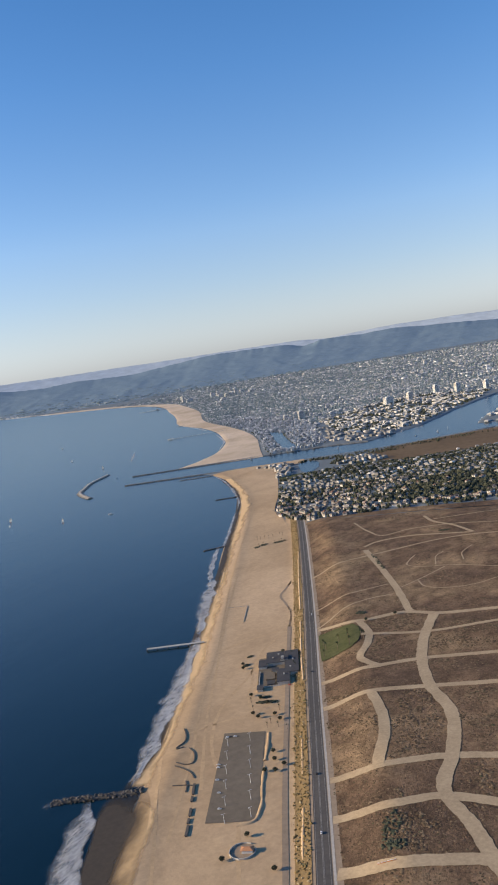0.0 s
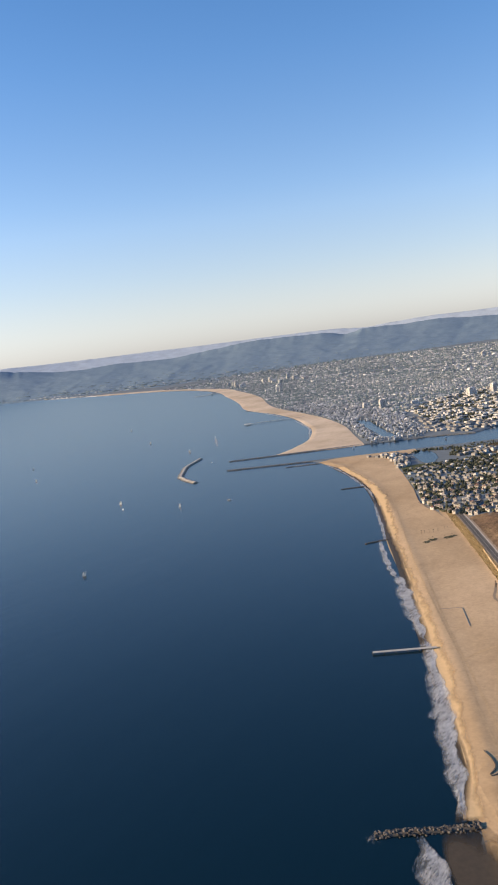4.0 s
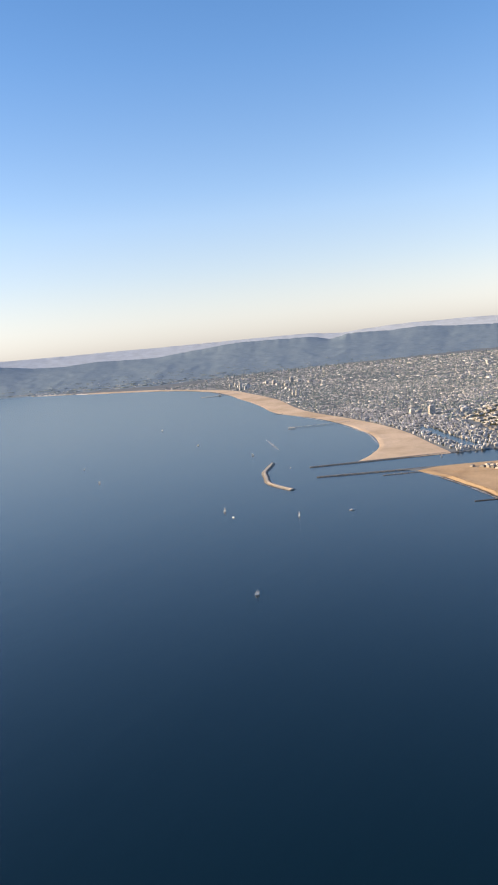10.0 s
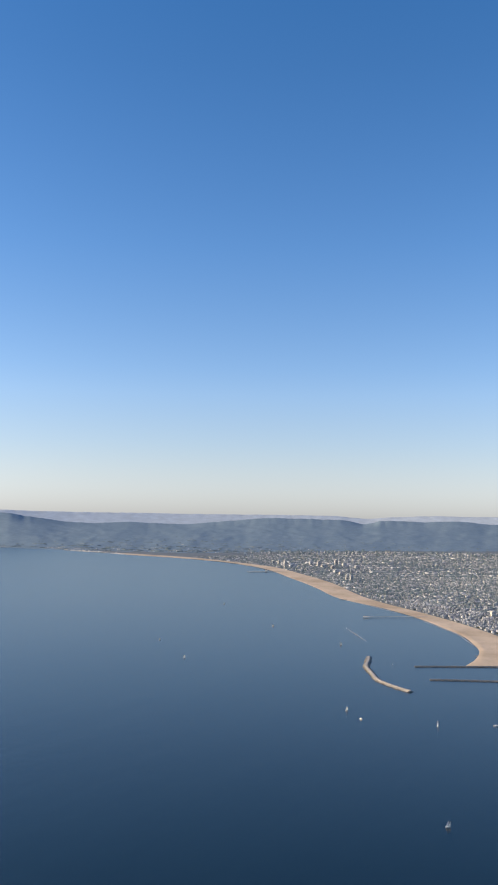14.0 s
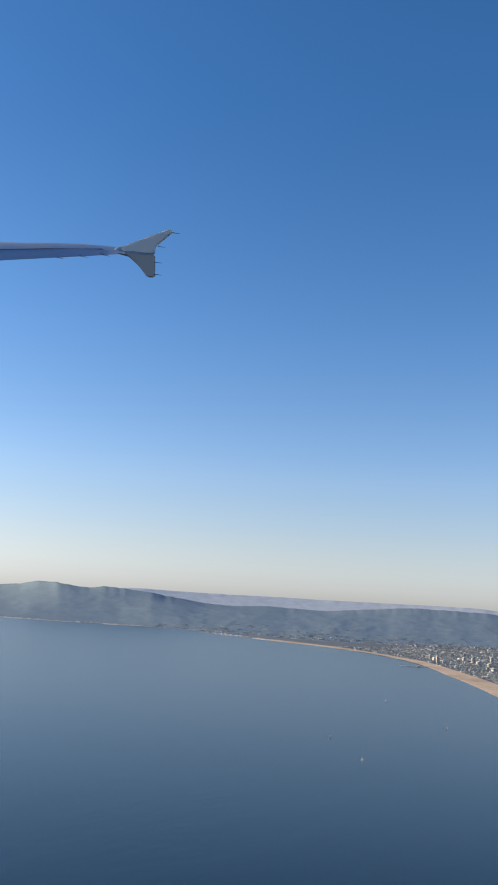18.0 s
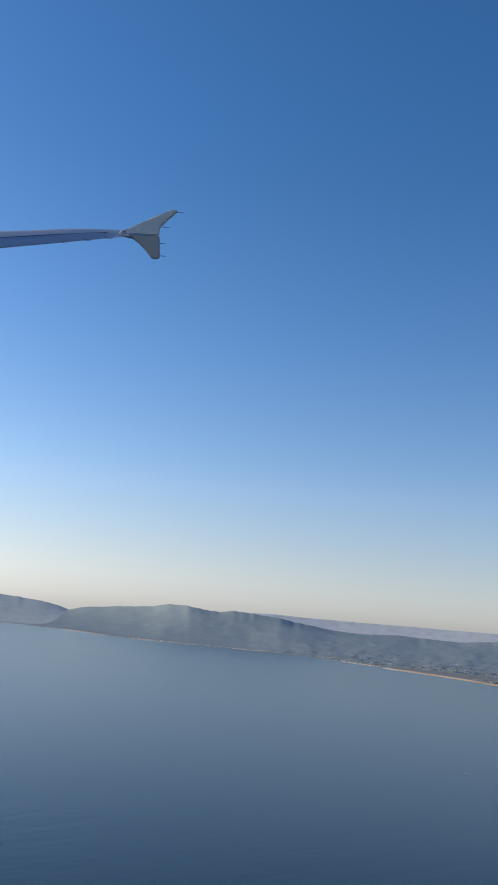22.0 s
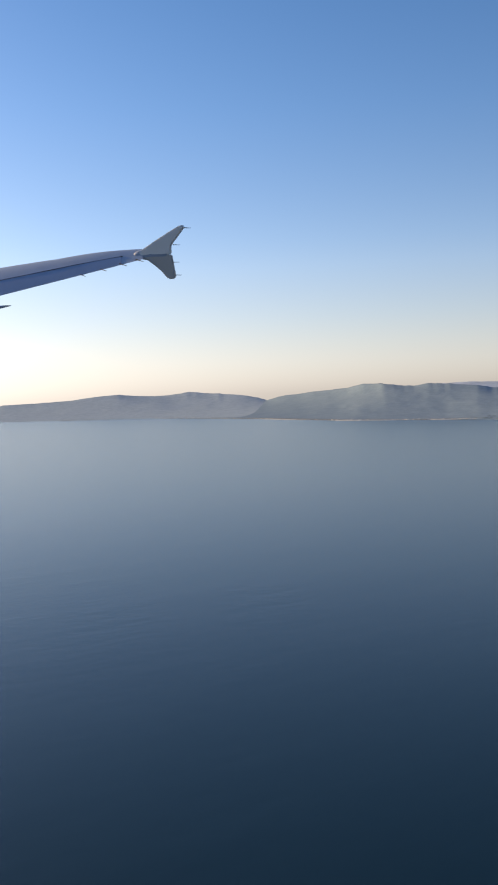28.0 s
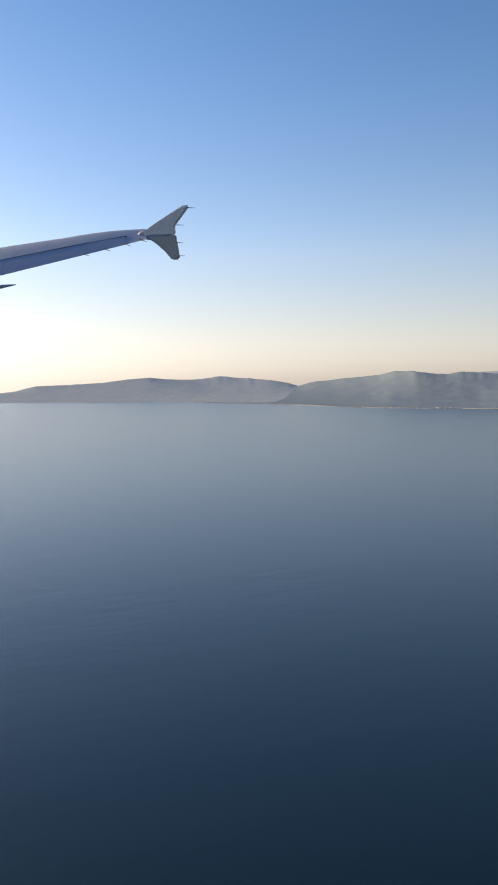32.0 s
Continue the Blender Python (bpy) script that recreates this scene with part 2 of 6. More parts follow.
def away(line, x, y):
    """The distance of places to an open line."""
    best = np.full(x.shape, 1e12)
    p = np.array(line, float)
    for (x1, y1), (x2, y2) in zip(p[:-1], p[1:]):
        dx, dy = x2 - x1, y2 - y1
        t = np.clip(((x - x1) * dx + (y - y1) * dy) / (dx * dx + dy * dy), 0, 1)
        np.minimum(best, (x - x1 - t * dx)**2 + (y - y1 - t * dy)**2, out=best)
    return np.sqrt(best)


def ease(a, b, v):
    t = np.clip((v - a) / (b - a), 0, 1)
    return t * t * (3 - 2 * t)


COAST = [(2400, -5200), (1300, -3200), (700, -1900), (326, -1062), (268, -936), (192, -754), (100, -545), (12, -360), (-149, -10), (-274, 247),
         (-464, 637), (-609, 891), (-740, 1070), (-879, 1245), (-1030, 1390), (-1380, 1618), (-1382, 1794), (-1428, 2075), (-1517, 2307),
         (-1640, 2560), (-1800, 2800), (-1980, 3060), (-2430, 3590), (-2960, 4070), (-3500, 4830), (-3900, 5380), (-4348, 5960),
         (-4800, 6570), (-5850, 7680), (-6900, 8400), (-7700, 8730), (-8900, 9080), (-9436, 9350), (-10400, 9600), (-11795, 10050),
         (-13307, 9450), (-15000, 8600), (-17500, 8600), (-19917, 8600), (-24099, 8000), (-26083, 5700), (-27500, 5600), (-30000, 8500), (-45000, 11000)]
CHANNEL = [(-1600, 1490), (-1074, 1815), (-792, 1986), (-554, 2060), (-468, 2397), (-417, 2524), (-408, 3056), (-362, 3562), (-322, 3902),
           (40, 3902), (-115, 2903), (-127, 2685), (-108, 2350), (1200, 2900), (1250, 2780), (33, 2186), (-140, 2032), (-342, 1838), (-645, 1653), (-917, 1525), (-1450, 1250)]
ROADLINE = [(900, -1780), (543, -1017), (474, -871), (381, -676), (232, -360), (64, -12), (-121, 364), (-190, 500)]
INNER_S = [(760, -1560), (507, -1017), (381, -744), (191, -344), (-72, 212), (-165, 397), (-282, 534), (-416, 811), (-581, 1142), (-724, 1400), (-1000, 1405)]
INNER_N = [(-1010, 1838), (-1166, 2105), (-1435, 2574), (-1772, 3044), (-2128, 3458), (-2626, 3993), (-3703, 5548), (-4499, 6548), (-5360, 7523), (-6246, 8160), (-7600, 8960), (-8850, 9320)]
LAND = COAST + [(-45000, 40000), (40000, 40000), (40000, -5200)]


def height(x, y):
    """The ground's height in true metres."""
    x, y = np.asarray(x, float), np.asarray(y, float)
    d = away(COAST, x, y)
    land = inside(LAND, x, y)
    sd = np.where(land, d, -d)
    h = np.where(sd < 0, np.maximum(sd * 0.05, -12), np.minimum(sd * 0.13, 3.4) - ease(26, 44, sd) * 0.7 + np.clip((sd - 60) * 0.02, 0, 2.2))
    # the bluff east of the shore road, then the dunes with the empty streets
    p = np.array(ROADLINE, float)
    rx = np.interp(y, p[:, 1], p[:, 0])
    e = x - rx
    south = 1 - ease(330, 520, y)
    bluff = ease(-34, -8, e) * 7 + ease(10, 90, e) * 14 + ease(150, 600, e) * 9
    h = h + np.where(land, bluff * south, 0)
    # the houses' hill, the wet meadow behind it and the plain
    hill = 26 * np.exp(-((x - 330) / 420)**2 - ((y - 760) / 420)**2) + 12 * np.exp(-((x - 60) / 170)**2 - ((y - 650) / 230)**2)
    h = h + np.where(land, hill * (1 - south), 0)
    h = h + np.where(land, np.clip((sd - 1500) * 0.008, 0, 70), 0)
    ch = inside(CHANNEL, x, y)
    return np.where(ch, -4.0, h)


def h1(x, y):
    return float(height(np.array([x]), np.array([y]))[0])


def ribbon(name, line, width, material, lift=0.35, step=14, across=2, shift=0.0, parent=None, ragged=0.0):
    """A strip laid on the ground along a line; sizes in true metres."""
    c = chain(line, step)
    d = np.gradient(c, axis=0)
    d /= np.hypot(d[:, 0], d[:, 1])[:, None]
    nrm = np.stack([d[:, 1], -d[:, 0]], 1)
    vs, fs = [], []
    offs = [shift + width * (k / across - 0.5) for k in range(across + 1)]
    wob = [np.array([1 + ragged * (noise.noise(Vector((q[0] * 0.045, q[1] * 0.045, k * 3.0))) + 0.7 * noise.noise(Vector((q[0] * 0.16, q[1] * 0.16, k * 5.0)))) for q in c]) if ragged else 1.0 for k in range(across + 1)]
    px = np.concatenate([c[:, 0] + nrm[:, 0] * o * k for o, k in zip(offs, wob)])
    py = np.concatenate([c[:, 1] + nrm[:, 1] * o * k for o, k in zip(offs, wob)])
    hh = height(px, py)
    vs = [at(a, b, q + lift) for a, b, q in zip(px, py, hh)]
    n = len(c)
    for k in range(across):
        fs += [(k * n + i, (k + 1) * n + i, (k + 1) * n + i + 1, k * n + i + 1)[::-1] for i in range(n - 1)]
    return mesh_ob(name, vs, fs, material, parent, True)


def sheet(name, xs, ys, zfun, material):
    X, Y = np.meshgrid(xs, ys)
    Z = zfun(X.ravel(), Y.ravel())
    co = np.stack([X.ravel() * S, Y.ravel() * S, (Z - (X.ravel()**2 + Y.ravel()**2) / (2 * EARTH)) * S], 1)
    nx, ny = len(xs), len(ys)
    i = (np.arange(ny - 1)[:, None] * nx + np.arange(nx - 1)[None, :]).ravel()
    f = np.stack([i, i + 1, i + nx + 1, i + nx], 1)
    return raw_mesh(name, co, f, material, True)


def raw_mesh(name, co, f, material, smooth=False):
    me = bpy.data.meshes.new(name)
    k = f.shape[1]
    me.vertices.add(len(co))
    me.vertices.foreach_set("co", np.ascontiguousarray(co, np.float32).ravel())
    me.loops.add(f.size)
    me.loops.foreach_set("vertex_index", np.ascontiguousarray(f, np.int32).ravel())
    me.polygons.add(len(f))
    me.polygons.foreach_set("loop_start", np.arange(0, f.size, k, dtype=np.int32))
    me.polygons.foreach_set("use_smooth", np.full(len(f), smooth))
    me.update(calc_edges=True)
    me.materials.append(material)
    return new(name, me)


# ---------------------------------------------------------------- sea, ground, mountains
far = np.geomspace(400, 52000, 60)
line = np.r_[-far[::-1], np.linspace(-300, 300, 7), far]
tagged(sheet("water", line, line, lambda x, y: np.zeros_like(x), WATER), "deep blue ocean with fine wind ripples", "sea", kind="structure")

gx = np.r_[np.arange(-46000, -6000, 500), np.arange(-6000, -1300, 100), np.arange(-1300, 900, 12), np.arange(900, 1500, 30), np.arange(1500, 3000, 100), np.arange(3000, 20000, 600)]
gy = np.r_[np.arange(-6000, -2100, 300), np.arange(-2100, -1300, 30), np.arange(-1300, 2100, 14), np.arange(2100, 9000, 80), np.arange(9000, 14000, 250), np.arange(14000, 34000, 1200)]
UNDER_DUNES = [(910, -1700), (590, -1010), (520, -860), (430, -660), (285, -340), (115, 0), (-60, 350), (880, 590), (1480, 600), (1480, -1700)]

UNDER_ROAD = [(x - 40, y) for x, y in ROADLINE[:-1]] + [(x + 60, y) for x, y in ROADLINE[:-1][::-1]]


def bare_ground(x, y):
    """The base sheet, kept below the sheets that lie on it."""
    covered = inside(UNDER_DUNES, x, y) | inside(UNDER_ROAD, x, y) | inside([(790, -2050)] + COAST[3:15] + INNER_S[::-1], x, y) | inside(COAST[15:33] + INNER_N[::-1], x, y)
    h = height(x, y)
    return np.where(covered & (h > 1.2), np.maximum(h - 3.0, -1.5), h)


tagged(sheet("ground", gx, gy, bare_ground, TOWN), "town ground painted haze blue-grey, flat, reaching to the hills", "ground", kind="structure")

# mountains round the bay, by compass bearing from the bay's middle
BX, BY = -674.0, -1858.0
FOOT = [(-82, 29000), (-74, 26600), (-66, 24600), (-61, 22000), (-53, 17900), (-47, 17300), (-43, 15900), (-38, 14800), (-33, 14300), (-25, 15000), (-10, 16500), (20, 18500), (45, 20000)]
CREST = [(-82, 36500), (-64.4, 34800), (-59.1, 32000), (-51.1, 24600), (-45, 23000), (-20.8, 23200), (0, 24000), (45, 26000)]
TOPS = [(-82, 60), (-78.5, 328), (-77, 540), (-74.6, 590), (-72.6, 650), (-70.6, 800), (-69.4, 830), (-67.1, 720), (-65.5, 780), (-64.5, 870), (-63.2, 770),
        (-61.5, 700), (-60, 560), (-59.4, 460), (-57.8, 590), (-55.4, 700), (-53.7, 755), (-52.6, 855), (-51.4, 850), (-50.6, 784), (-49.1, 735),
        (-48.2, 800), (-47, 770), (-45, 690), (-42.6, 560), (-40.8, 480), (-39.2, 470), (-37, 520), (-35, 480), (-33, 475), (-31, 550), (-28.6, 645),
        (-27, 685), (-24.6, 670), (-22.2, 650), (-20.9, 545), (-19.8, 635), (-18.6, 655), (-16.7, 625), (-14.8, 670), (-12.6, 600), (-10, 550), (-7.9, 470), (0, 420), (45, 300)]


def bearing(table, a):
    t = np.array(table, float)
    return np.interp(a, t[:, 0], t[:, 1])


def ridged(a, b, seed, octaves=4):
    """Ridged noise of two coordinates, 0 to 1."""
    r = 0.0
    amp, tot = 1.0, 0.0
    for o in range(octaves):
        v = noise.noise(Vector((a * 2**o, b * 2**o, seed + 7.3 * o)))
        r += amp * (1 - abs(v) * 2)
        tot += amp
        amp *= 0.5
    return max(0.0, r / tot)


@functools.lru_cache(None)
def broad(tops, a):
    """The range's mean height round a bearing."""
    return float(np.mean([bearing(tops, a + o) for o in (-8, -5, -2.5, 0, 2.5, 5, 8)]))


def slope_height(a, u, foot=None, crest=None, tops=None, spur=62, seed=4.0):
    """The mountain's height in true metres at a bearing and a share u of the way from foot to crest."""
    f, c, t = bearing(foot or FOOT, a), bearing(crest or CREST, a), bearing(tops or TOPS, a)
    d = f + (c - f) * u
    wide = broad(tuple(tops or TOPS), round(a, 3))
    w = min(1, u)**6
    t = wide * (1 - w) + t * w
    x, y = BX + d * math.sin(radians(a)), BY + d * math.cos(radians(a))
    if u <= 1:
        base = t * (0.12 * u + 0.88 * u**1.55)
        hump = math.sin(math.pi * min(1, u)) ** 0.8
    else:
        base = t * (1 - 1.2 * (u - 1))
        hump = 0.0
    # spurs and canyons running down from the crest
    w_ = 900 * noise.noise(Vector((x * 0.0002, y * 0.0002, seed + 60)))
    q, r_ = radians(a) * 21000 + w_, d
    k = 0.5 * ridged(q * 0.00042, r_ * 0.00016, seed, 3) + 0.32 * ridged(q * 0.0011, r_ * 0.00042, seed + 20, 3) + 0.18 * ridged(q * 0.0026, r_ * 0.0012, seed + 40, 2)
    h = base + spur * hump * (k - 0.5) * (t / 600.0)
    if 0.75 < u < 1.2:           # uneven crest
        h += (16 * noise.noise(Vector((a * 0.9, 3.0, seed))) + 13 * noise.noise(Vector((a * 2.6, 5.0, seed))) + 7 * noise.noise(Vector((a * 6.5, 7.0, seed)))) * (1 - abs(u - 1) / 0.25) * min(1.0, t / 500)
    return max(h, -20 + 30 * u) - 12 * (1 - min(1, u * 25))


def mountains(name, a0, a1, step, rows, foot, crest, tops, spur, material, seed, label):
    azs = np.arange(a0, a1 + 1e-6, step)
    co, n = [], len(azs)
    for u in np.linspace(0, 1.3, rows):
        for a in azs:
            d = bearing(foot, a) + (bearing(crest, a) - bearing(foot, a)) * u
            x, y = BX + d * math.sin(radians(a)), BY + d * math.cos(radians(a))
            co.append((x * S, y * S, (slope_height(a, u, foot, crest, tops, spur, seed) - (x * x + y * y) / (2 * EARTH)) * S))
    i = (np.arange(rows - 1)[:, None] * n + np.arange(n - 1)[None, :]).ravel()
    f = np.stack([i, i + n, i + n + 1, i + 1], 1)[:, ::-1]
    return tagged(raw_mesh(name, np.array(co), f, material, True), label, "mountains", kind="structure")


# air haze is painted into these three base colours, paler with distance
HILLS = surface("hazed_chaparral", (0.167, 0.243, 0.302), (0.207, 0.283, 0.337), 0.012, 0.09, 0.95, relief=0.12, dist=2.0, spec=0.0, c=(0.187, 0.261, 0.319))
HEADLAND = surface("hazed_headland", (0.285, 0.367, 0.42), (0.315, 0.397, 0.45), 0.006, 0.05, 1.0, relief=0.05, dist=3.0, spec=0.0)
FAR = surface("hazed_far_range", (0.42, 0.49, 0.545), (0.45, 0.52, 0.57), 0.002, 0.02, 1.0, relief=0.03, dist=3.0, spec=0.0)
NEAR_TOPS = [(a, t * float(ease(-63, -58.2, a))) for a, t in sorted(TOPS + [(-62.4, 740), (-60.7, 620), (-58.4, 545)])]
HEAD_TOPS = [(a, t * (1 - float(ease(-59.4, -57.2, a)))) for a, t in sorted(TOPS + [(-58.4, 545), (-57.2, 600)]) if a < -57.1]
mountains("backdrop_headland", -82, -57.2, 0.16, 84, FOOT, CREST, HEAD_TOPS, 40, HEADLAND, 4.0, "distant headland mountains beyond the bay, painted pale with haze")
mountains("mountain_range", -63, 45, 0.16, 84, [(a, d * 0.985) for a, d in FOOT], [(a, d * 0.985) for a, d in CREST], NEAR_TOPS, 50, HILLS, 4.0, "chaparral mountains behind the bay, painted blue-grey with haze, lower slopes with houses")
BACK = [(-56, 700), (-51.7, 1000), (-49, 1000), (-48, 1170), (-45.5, 1250), (-43.8, 1200), (-40, 1180), (-36, 1190), (-33, 1170), (-29.4, 1190), (-25.5, 1200), (-23.2, 1110), (-21, 960),
        (-19.5, 1060), (-17.5, 1150), (-16, 1190), (-14.8, 1160), (-12.6, 1170), (-9.6, 1100), (0, 1050), (45, 900)]
mountains("backdrop", -56, 45, 0.16, 20, [(-90, 39000), (90, 39000)], [(-90, 45000), (90, 45000)], [(a, t * (0.93 if a > -24 else 0.87)) for a, t in BACK], 16, FAR, 9.0, "far mountain range with pale haze painted into its colour")

# ---------------------------------------------------------------- beach and roads

def band(name, outer, inner, n, across, material, lift, label, category):
    def even(p):
        p = np.array(p, float)
        s = np.r_[0, np.cumsum(np.hypot(*np.diff(p, axis=0).T))]
        q = np.linspace(0, s[-1], n)
        return np.stack([np.interp(q, s, p[:, 0]), np.interp(q, s, p[:, 1])], 1)
    a, b = even(chain(outer, 20)), even(chain(inner, 20))
    g = np.concatenate([a + (b - a) * (k / across)**1.3 for k in range(across + 1)])
    hh = np.maximum(height(g[:, 0], g[:, 1]), 0.1) + lift
    co = np.stack([g[:, 0] * S, g[:, 1] * S, (hh - (g**2).sum(1) / (2 * EARTH)) * S], 1)
    i = (np.arange(across)[:, None] * n + np.arange(n - 1)[None, :]).ravel()
    f = np.stack([i, i + n, i + n + 1, i + 1], 1)
    return tagged(raw_mesh(name, co, f, material, True), label, category, kind="structure")


band("beach_south", [(790, -2050)] + COAST[3:15], INNER_S, 320, 20, SAND, 0.2, "broad tan sand beach with soft tracks", "beach")
band("beach_north", COAST[15:33], INNER_N, 420, 12, NORTH_SAND, 0.3, "long curving sand beach paled with painted haze", "beach")

tagged(ribbon("road", ROADLINE, 16.5, ASPHALT, 0.4), "grey asphalt shore road with pale lane lines", "road", kind="structure")


# ---------------------------------------------------------------- the aircraft's wing
WING_POSE = pose(-67.364, -185.849, 59.792, 102.020, -3.953, 52.181)
F = 882 / 2 / math.tan(radians(33.6) / 2)


def wing_point(u, v, z):
    """A place in the wing's own frame, from a direction and a depth."""
    return Vector(((u - 441) / F * z, (784 - v) / F * z, -z))


# the reflected sky's blue is mixed into the grey of wing and aileron
PAINT = surface("wing_sky_tinted_paint", (0.25, 0.33, 0.44), (0.29, 0.37, 0.48), 1.5, 9.0, 0.5, relief=0, spec=0.5, share=0.2)
PANEL = surface("aileron_sky_tinted_paint", (0.18, 0.27, 0.41), (0.21, 0.30, 0.44), 1.5, 9.0, 0.5, relief=0, spec=0.45, share=0.2)
FENCE = surface("tip_pale_paint", (0.70, 0.70, 0.69), (0.76, 0.76, 0.75), 2.0, 9.0, 0.4, relief=0, spec=0.4, share=0.15)
FENCE_LOW = surface("tip_lower_paint", (0.42, 0.405, 0.39), (0.47, 0.455, 0.44), 2.0, 9.0, 0.4, relief=0, spec=0.4, share=0.15)
DARK = surface("dark_seal", (0.02, 0.025, 0.035), (0.035, 0.04, 0.05), 4.0, 30.0, 0.7, relief=0)


def aircraft_wing():
    root = wing_point(220, 505, 2.08)
    wing = empty("aircraft_wing", WING_POSE @ Matrix.Translation(root), "blue-grey aircraft wing with a pale tip fence above the sea", "aircraft wing")

    # the upper and the rear edge along the span, s 0 at the tip fence, 1 at 175 units of direction inboard
    def crest(s):
        v = 499.0 - 2.2 * math.sin(min(1.0, s * 1.1) * math.pi) + 7.5 * s**1.5
        return wing_point(218 - 175 * s, v, 2.084 + 0.036 * s)

    def rear(s):
        return wing_point(222 - 180 * s, 509.5 + 26.0 * s**0.97, 2.072 + 0.038 * s)

    def skin(c):
        """The section: share of the way from the rear edge over the back to the nose and under, as depth and height."""
        pts = [(0.0, 0.0), (0.08, 0.16), (0.18, 0.36), (0.3, 0.58), (0.42, 0.78), (0.55, 0.93), (0.68, 1.0), (0.84, 0.96), (0.95, 0.78), (1.0, 0.55), (0.94, 0.34), (0.75, 0.18), (0.45, 0.06), (0.15, -0.01)]
        return pts[c]

    def place(s, c, off=0.0):
        a, b = crest(s), rear(s)
        rise = a - b
        back = (wing_point(220, 505, 3.0) - wing_point(220, 505, 2.0)).normalized()
        d, h = skin(c)
        p = b + rise * h + back * ((d - 0.1) * (0.045 + 0.045 * min(s, 2.0)))
        return p + Vector((0, 1, 0.6)).normalized() * off - root

    def shell(strip, s0, s1, steps, closed, off=0.0, thick=0.0):
        bm = bmesh.new()
        rings = []
        for k in range(steps + 1):
            s = s0 + (s1 - s0) * k / steps
            ring = [bm.verts.new(place(s, c, off)) for c in strip]
            if thick:
                ring += [bm.verts.new(place(s, c, off - thick)) for c in reversed(strip)]
            rings.append(ring)
        m = len(rings[0])
        for a, b in zip(rings[:-1], rings[1:]):
            for j in range(m if closed else m - 1):
                bm.faces.new((a[j], a[(j + 1) % m], b[(j + 1) % m], b[j]))
        bm.faces.new(rings[0])
        bm.faces.new(rings[-1][::-1])
        bmesh.ops.recalc_face_normals(bm, faces=bm.faces)
        for f in bm.faces:
            f.smooth = True
        return bm

    part("main_panel", shell(list(range(14)), 0.0, 3.2, 28, True), PAINT, wing)
    part("aileron", shell([0, 1, 2, 3], 0.22, 1.55, 14, True, 0.0009, 0.0007), PANEL, wing, "blue-grey aileron behind a dark hinge line")
    part("flap", shell([0, 1, 2, 3], 1.556, 3.2, 14, True, 0.0009, 0.0007), PANEL, wing, "blue-grey trailing flap")

    def bar(p, q, r, name, material=DARK, label="", r2=None):
        bm = bmesh.new()
        d = q - p
        m = Matrix.Translation((p + q) / 2) @ d.to_track_quat('Z', 'Y').to_matrix().to_4x4()
        bmesh.ops.create_cone(bm, segments=8, radius1=r, radius2=r if r2 is None else r2, depth=d.length, cap_ends=True, matrix=m)
        return part(name, bm, material, wing, label)

    for k in range(6):
        s0, s1 = 0.2 + 0.5 * k, 0.7 + 0.5 * k
        bar(place(s0, 3, 0.0006), place(s1, 3, 0.0006), 0.0011, "hinge_seal", DARK, "dark seal along the hinge line")

    # the tip fence: a plate with rounded edges in the line of flight
    def plate(points, half, out):
        bm = bmesh.new()
        a = [bm.verts.new(p + out * half) for p in points]
        b = [bm.verts.new(p - out * half) for p in points]
        bm.faces.new(a)
        bm.faces.new(b[::-1])
        for i in range(len(a)):
            j = (i + 1) % len(a)
            bm.faces.new((a[j], a[i], b[i], b[j]))
        bmesh.ops.recalc_face_normals(bm, faces=bm.faces)
        bmesh.ops.bevel(bm, geom=[e for e in bm.edges if len(e.link_faces) == 2 and e.calc_face_angle() > 0.6], offset=half * 0.6, segments=2, affect='EDGES')
        return bm

    def on_fence(u, v):
        return wing_point(u, v, 2.086 - (u - 217) * 0.00042) - root
    upper = [(214, 499.5), (222, 496), (245, 484), (270, 471.5), (294, 460), (300, 459.6), (304.8, 461.4), (297, 470), (287, 480), (279, 488), (275, 493), (274, 499), (274.2, 506.4), (258, 507.4), (236, 506.4), (219, 507.5)]
    lower = [(219, 507.9), (236, 506.8), (258, 507.8), (274.2, 506.8), (274.6, 520), (275.4, 535), (275.6, 545), (273.6, 548.4), (262, 548.6), (258.5, 544), (251, 534), (241, 524), (230, 515)]
    out = (on_fence(300, 460) - on_fence(219, 497)).cross(on_fence(275, 548) - on_fence(219, 497)).normalized()
    part("upper_fence", plate([on_fence(*p) for p in upper], 0.0045, out), FENCE, wing, "pale upper half of the tip fence")
    part("lower_fence", plate([on_fence(*p) for p in lower], 0.0045, out), FENCE_LOW, wing, "darker lower half of the tip fence")
    bm = bmesh.new()
    spots = [on_fence(206, 504), on_fence(268, 505.6)]
    bmesh.ops.create_uvsphere(bm, u_segments=20, v_segments=10, radius=1)
    mid, ax = (spots[0] + spots[1]) / 2, spots[1] - spots[0]
    rot = ax.to_track_quat('X', 'Z').to_matrix().to_4x4()
    bmesh.ops.transform(bm, matrix=Matrix.Translation(mid) @ rot @ Matrix.Diagonal((ax.length * 0.52, 0.014, 0.0045, 1)), verts=bm.verts)
    part("tip_fairing", bm, PAINT, wing)

    for u, v in ((305, 464), (281, 491), (275.5, 520), (276, 542)):
        bar(on_fence(u - 3, v), on_fence(u + 10, v + 1), 0.0009, "static_wick", r2=0.0005)
    for s in (0.05, 0.22, 0.43, 0.65):
        p = rear(s) - root
        bar(p + Vector((-0.006, 0.002, 0)), p + Vector((0.017, -0.005, 0.02)), 0.0014, "static_wick", r2=0.0006)

    # flap track fairing under the rear edge
    bm = bmesh.new()
    bmesh.ops.create_uvsphere(bm, u_segments=20, v_segments=12, radius=1)
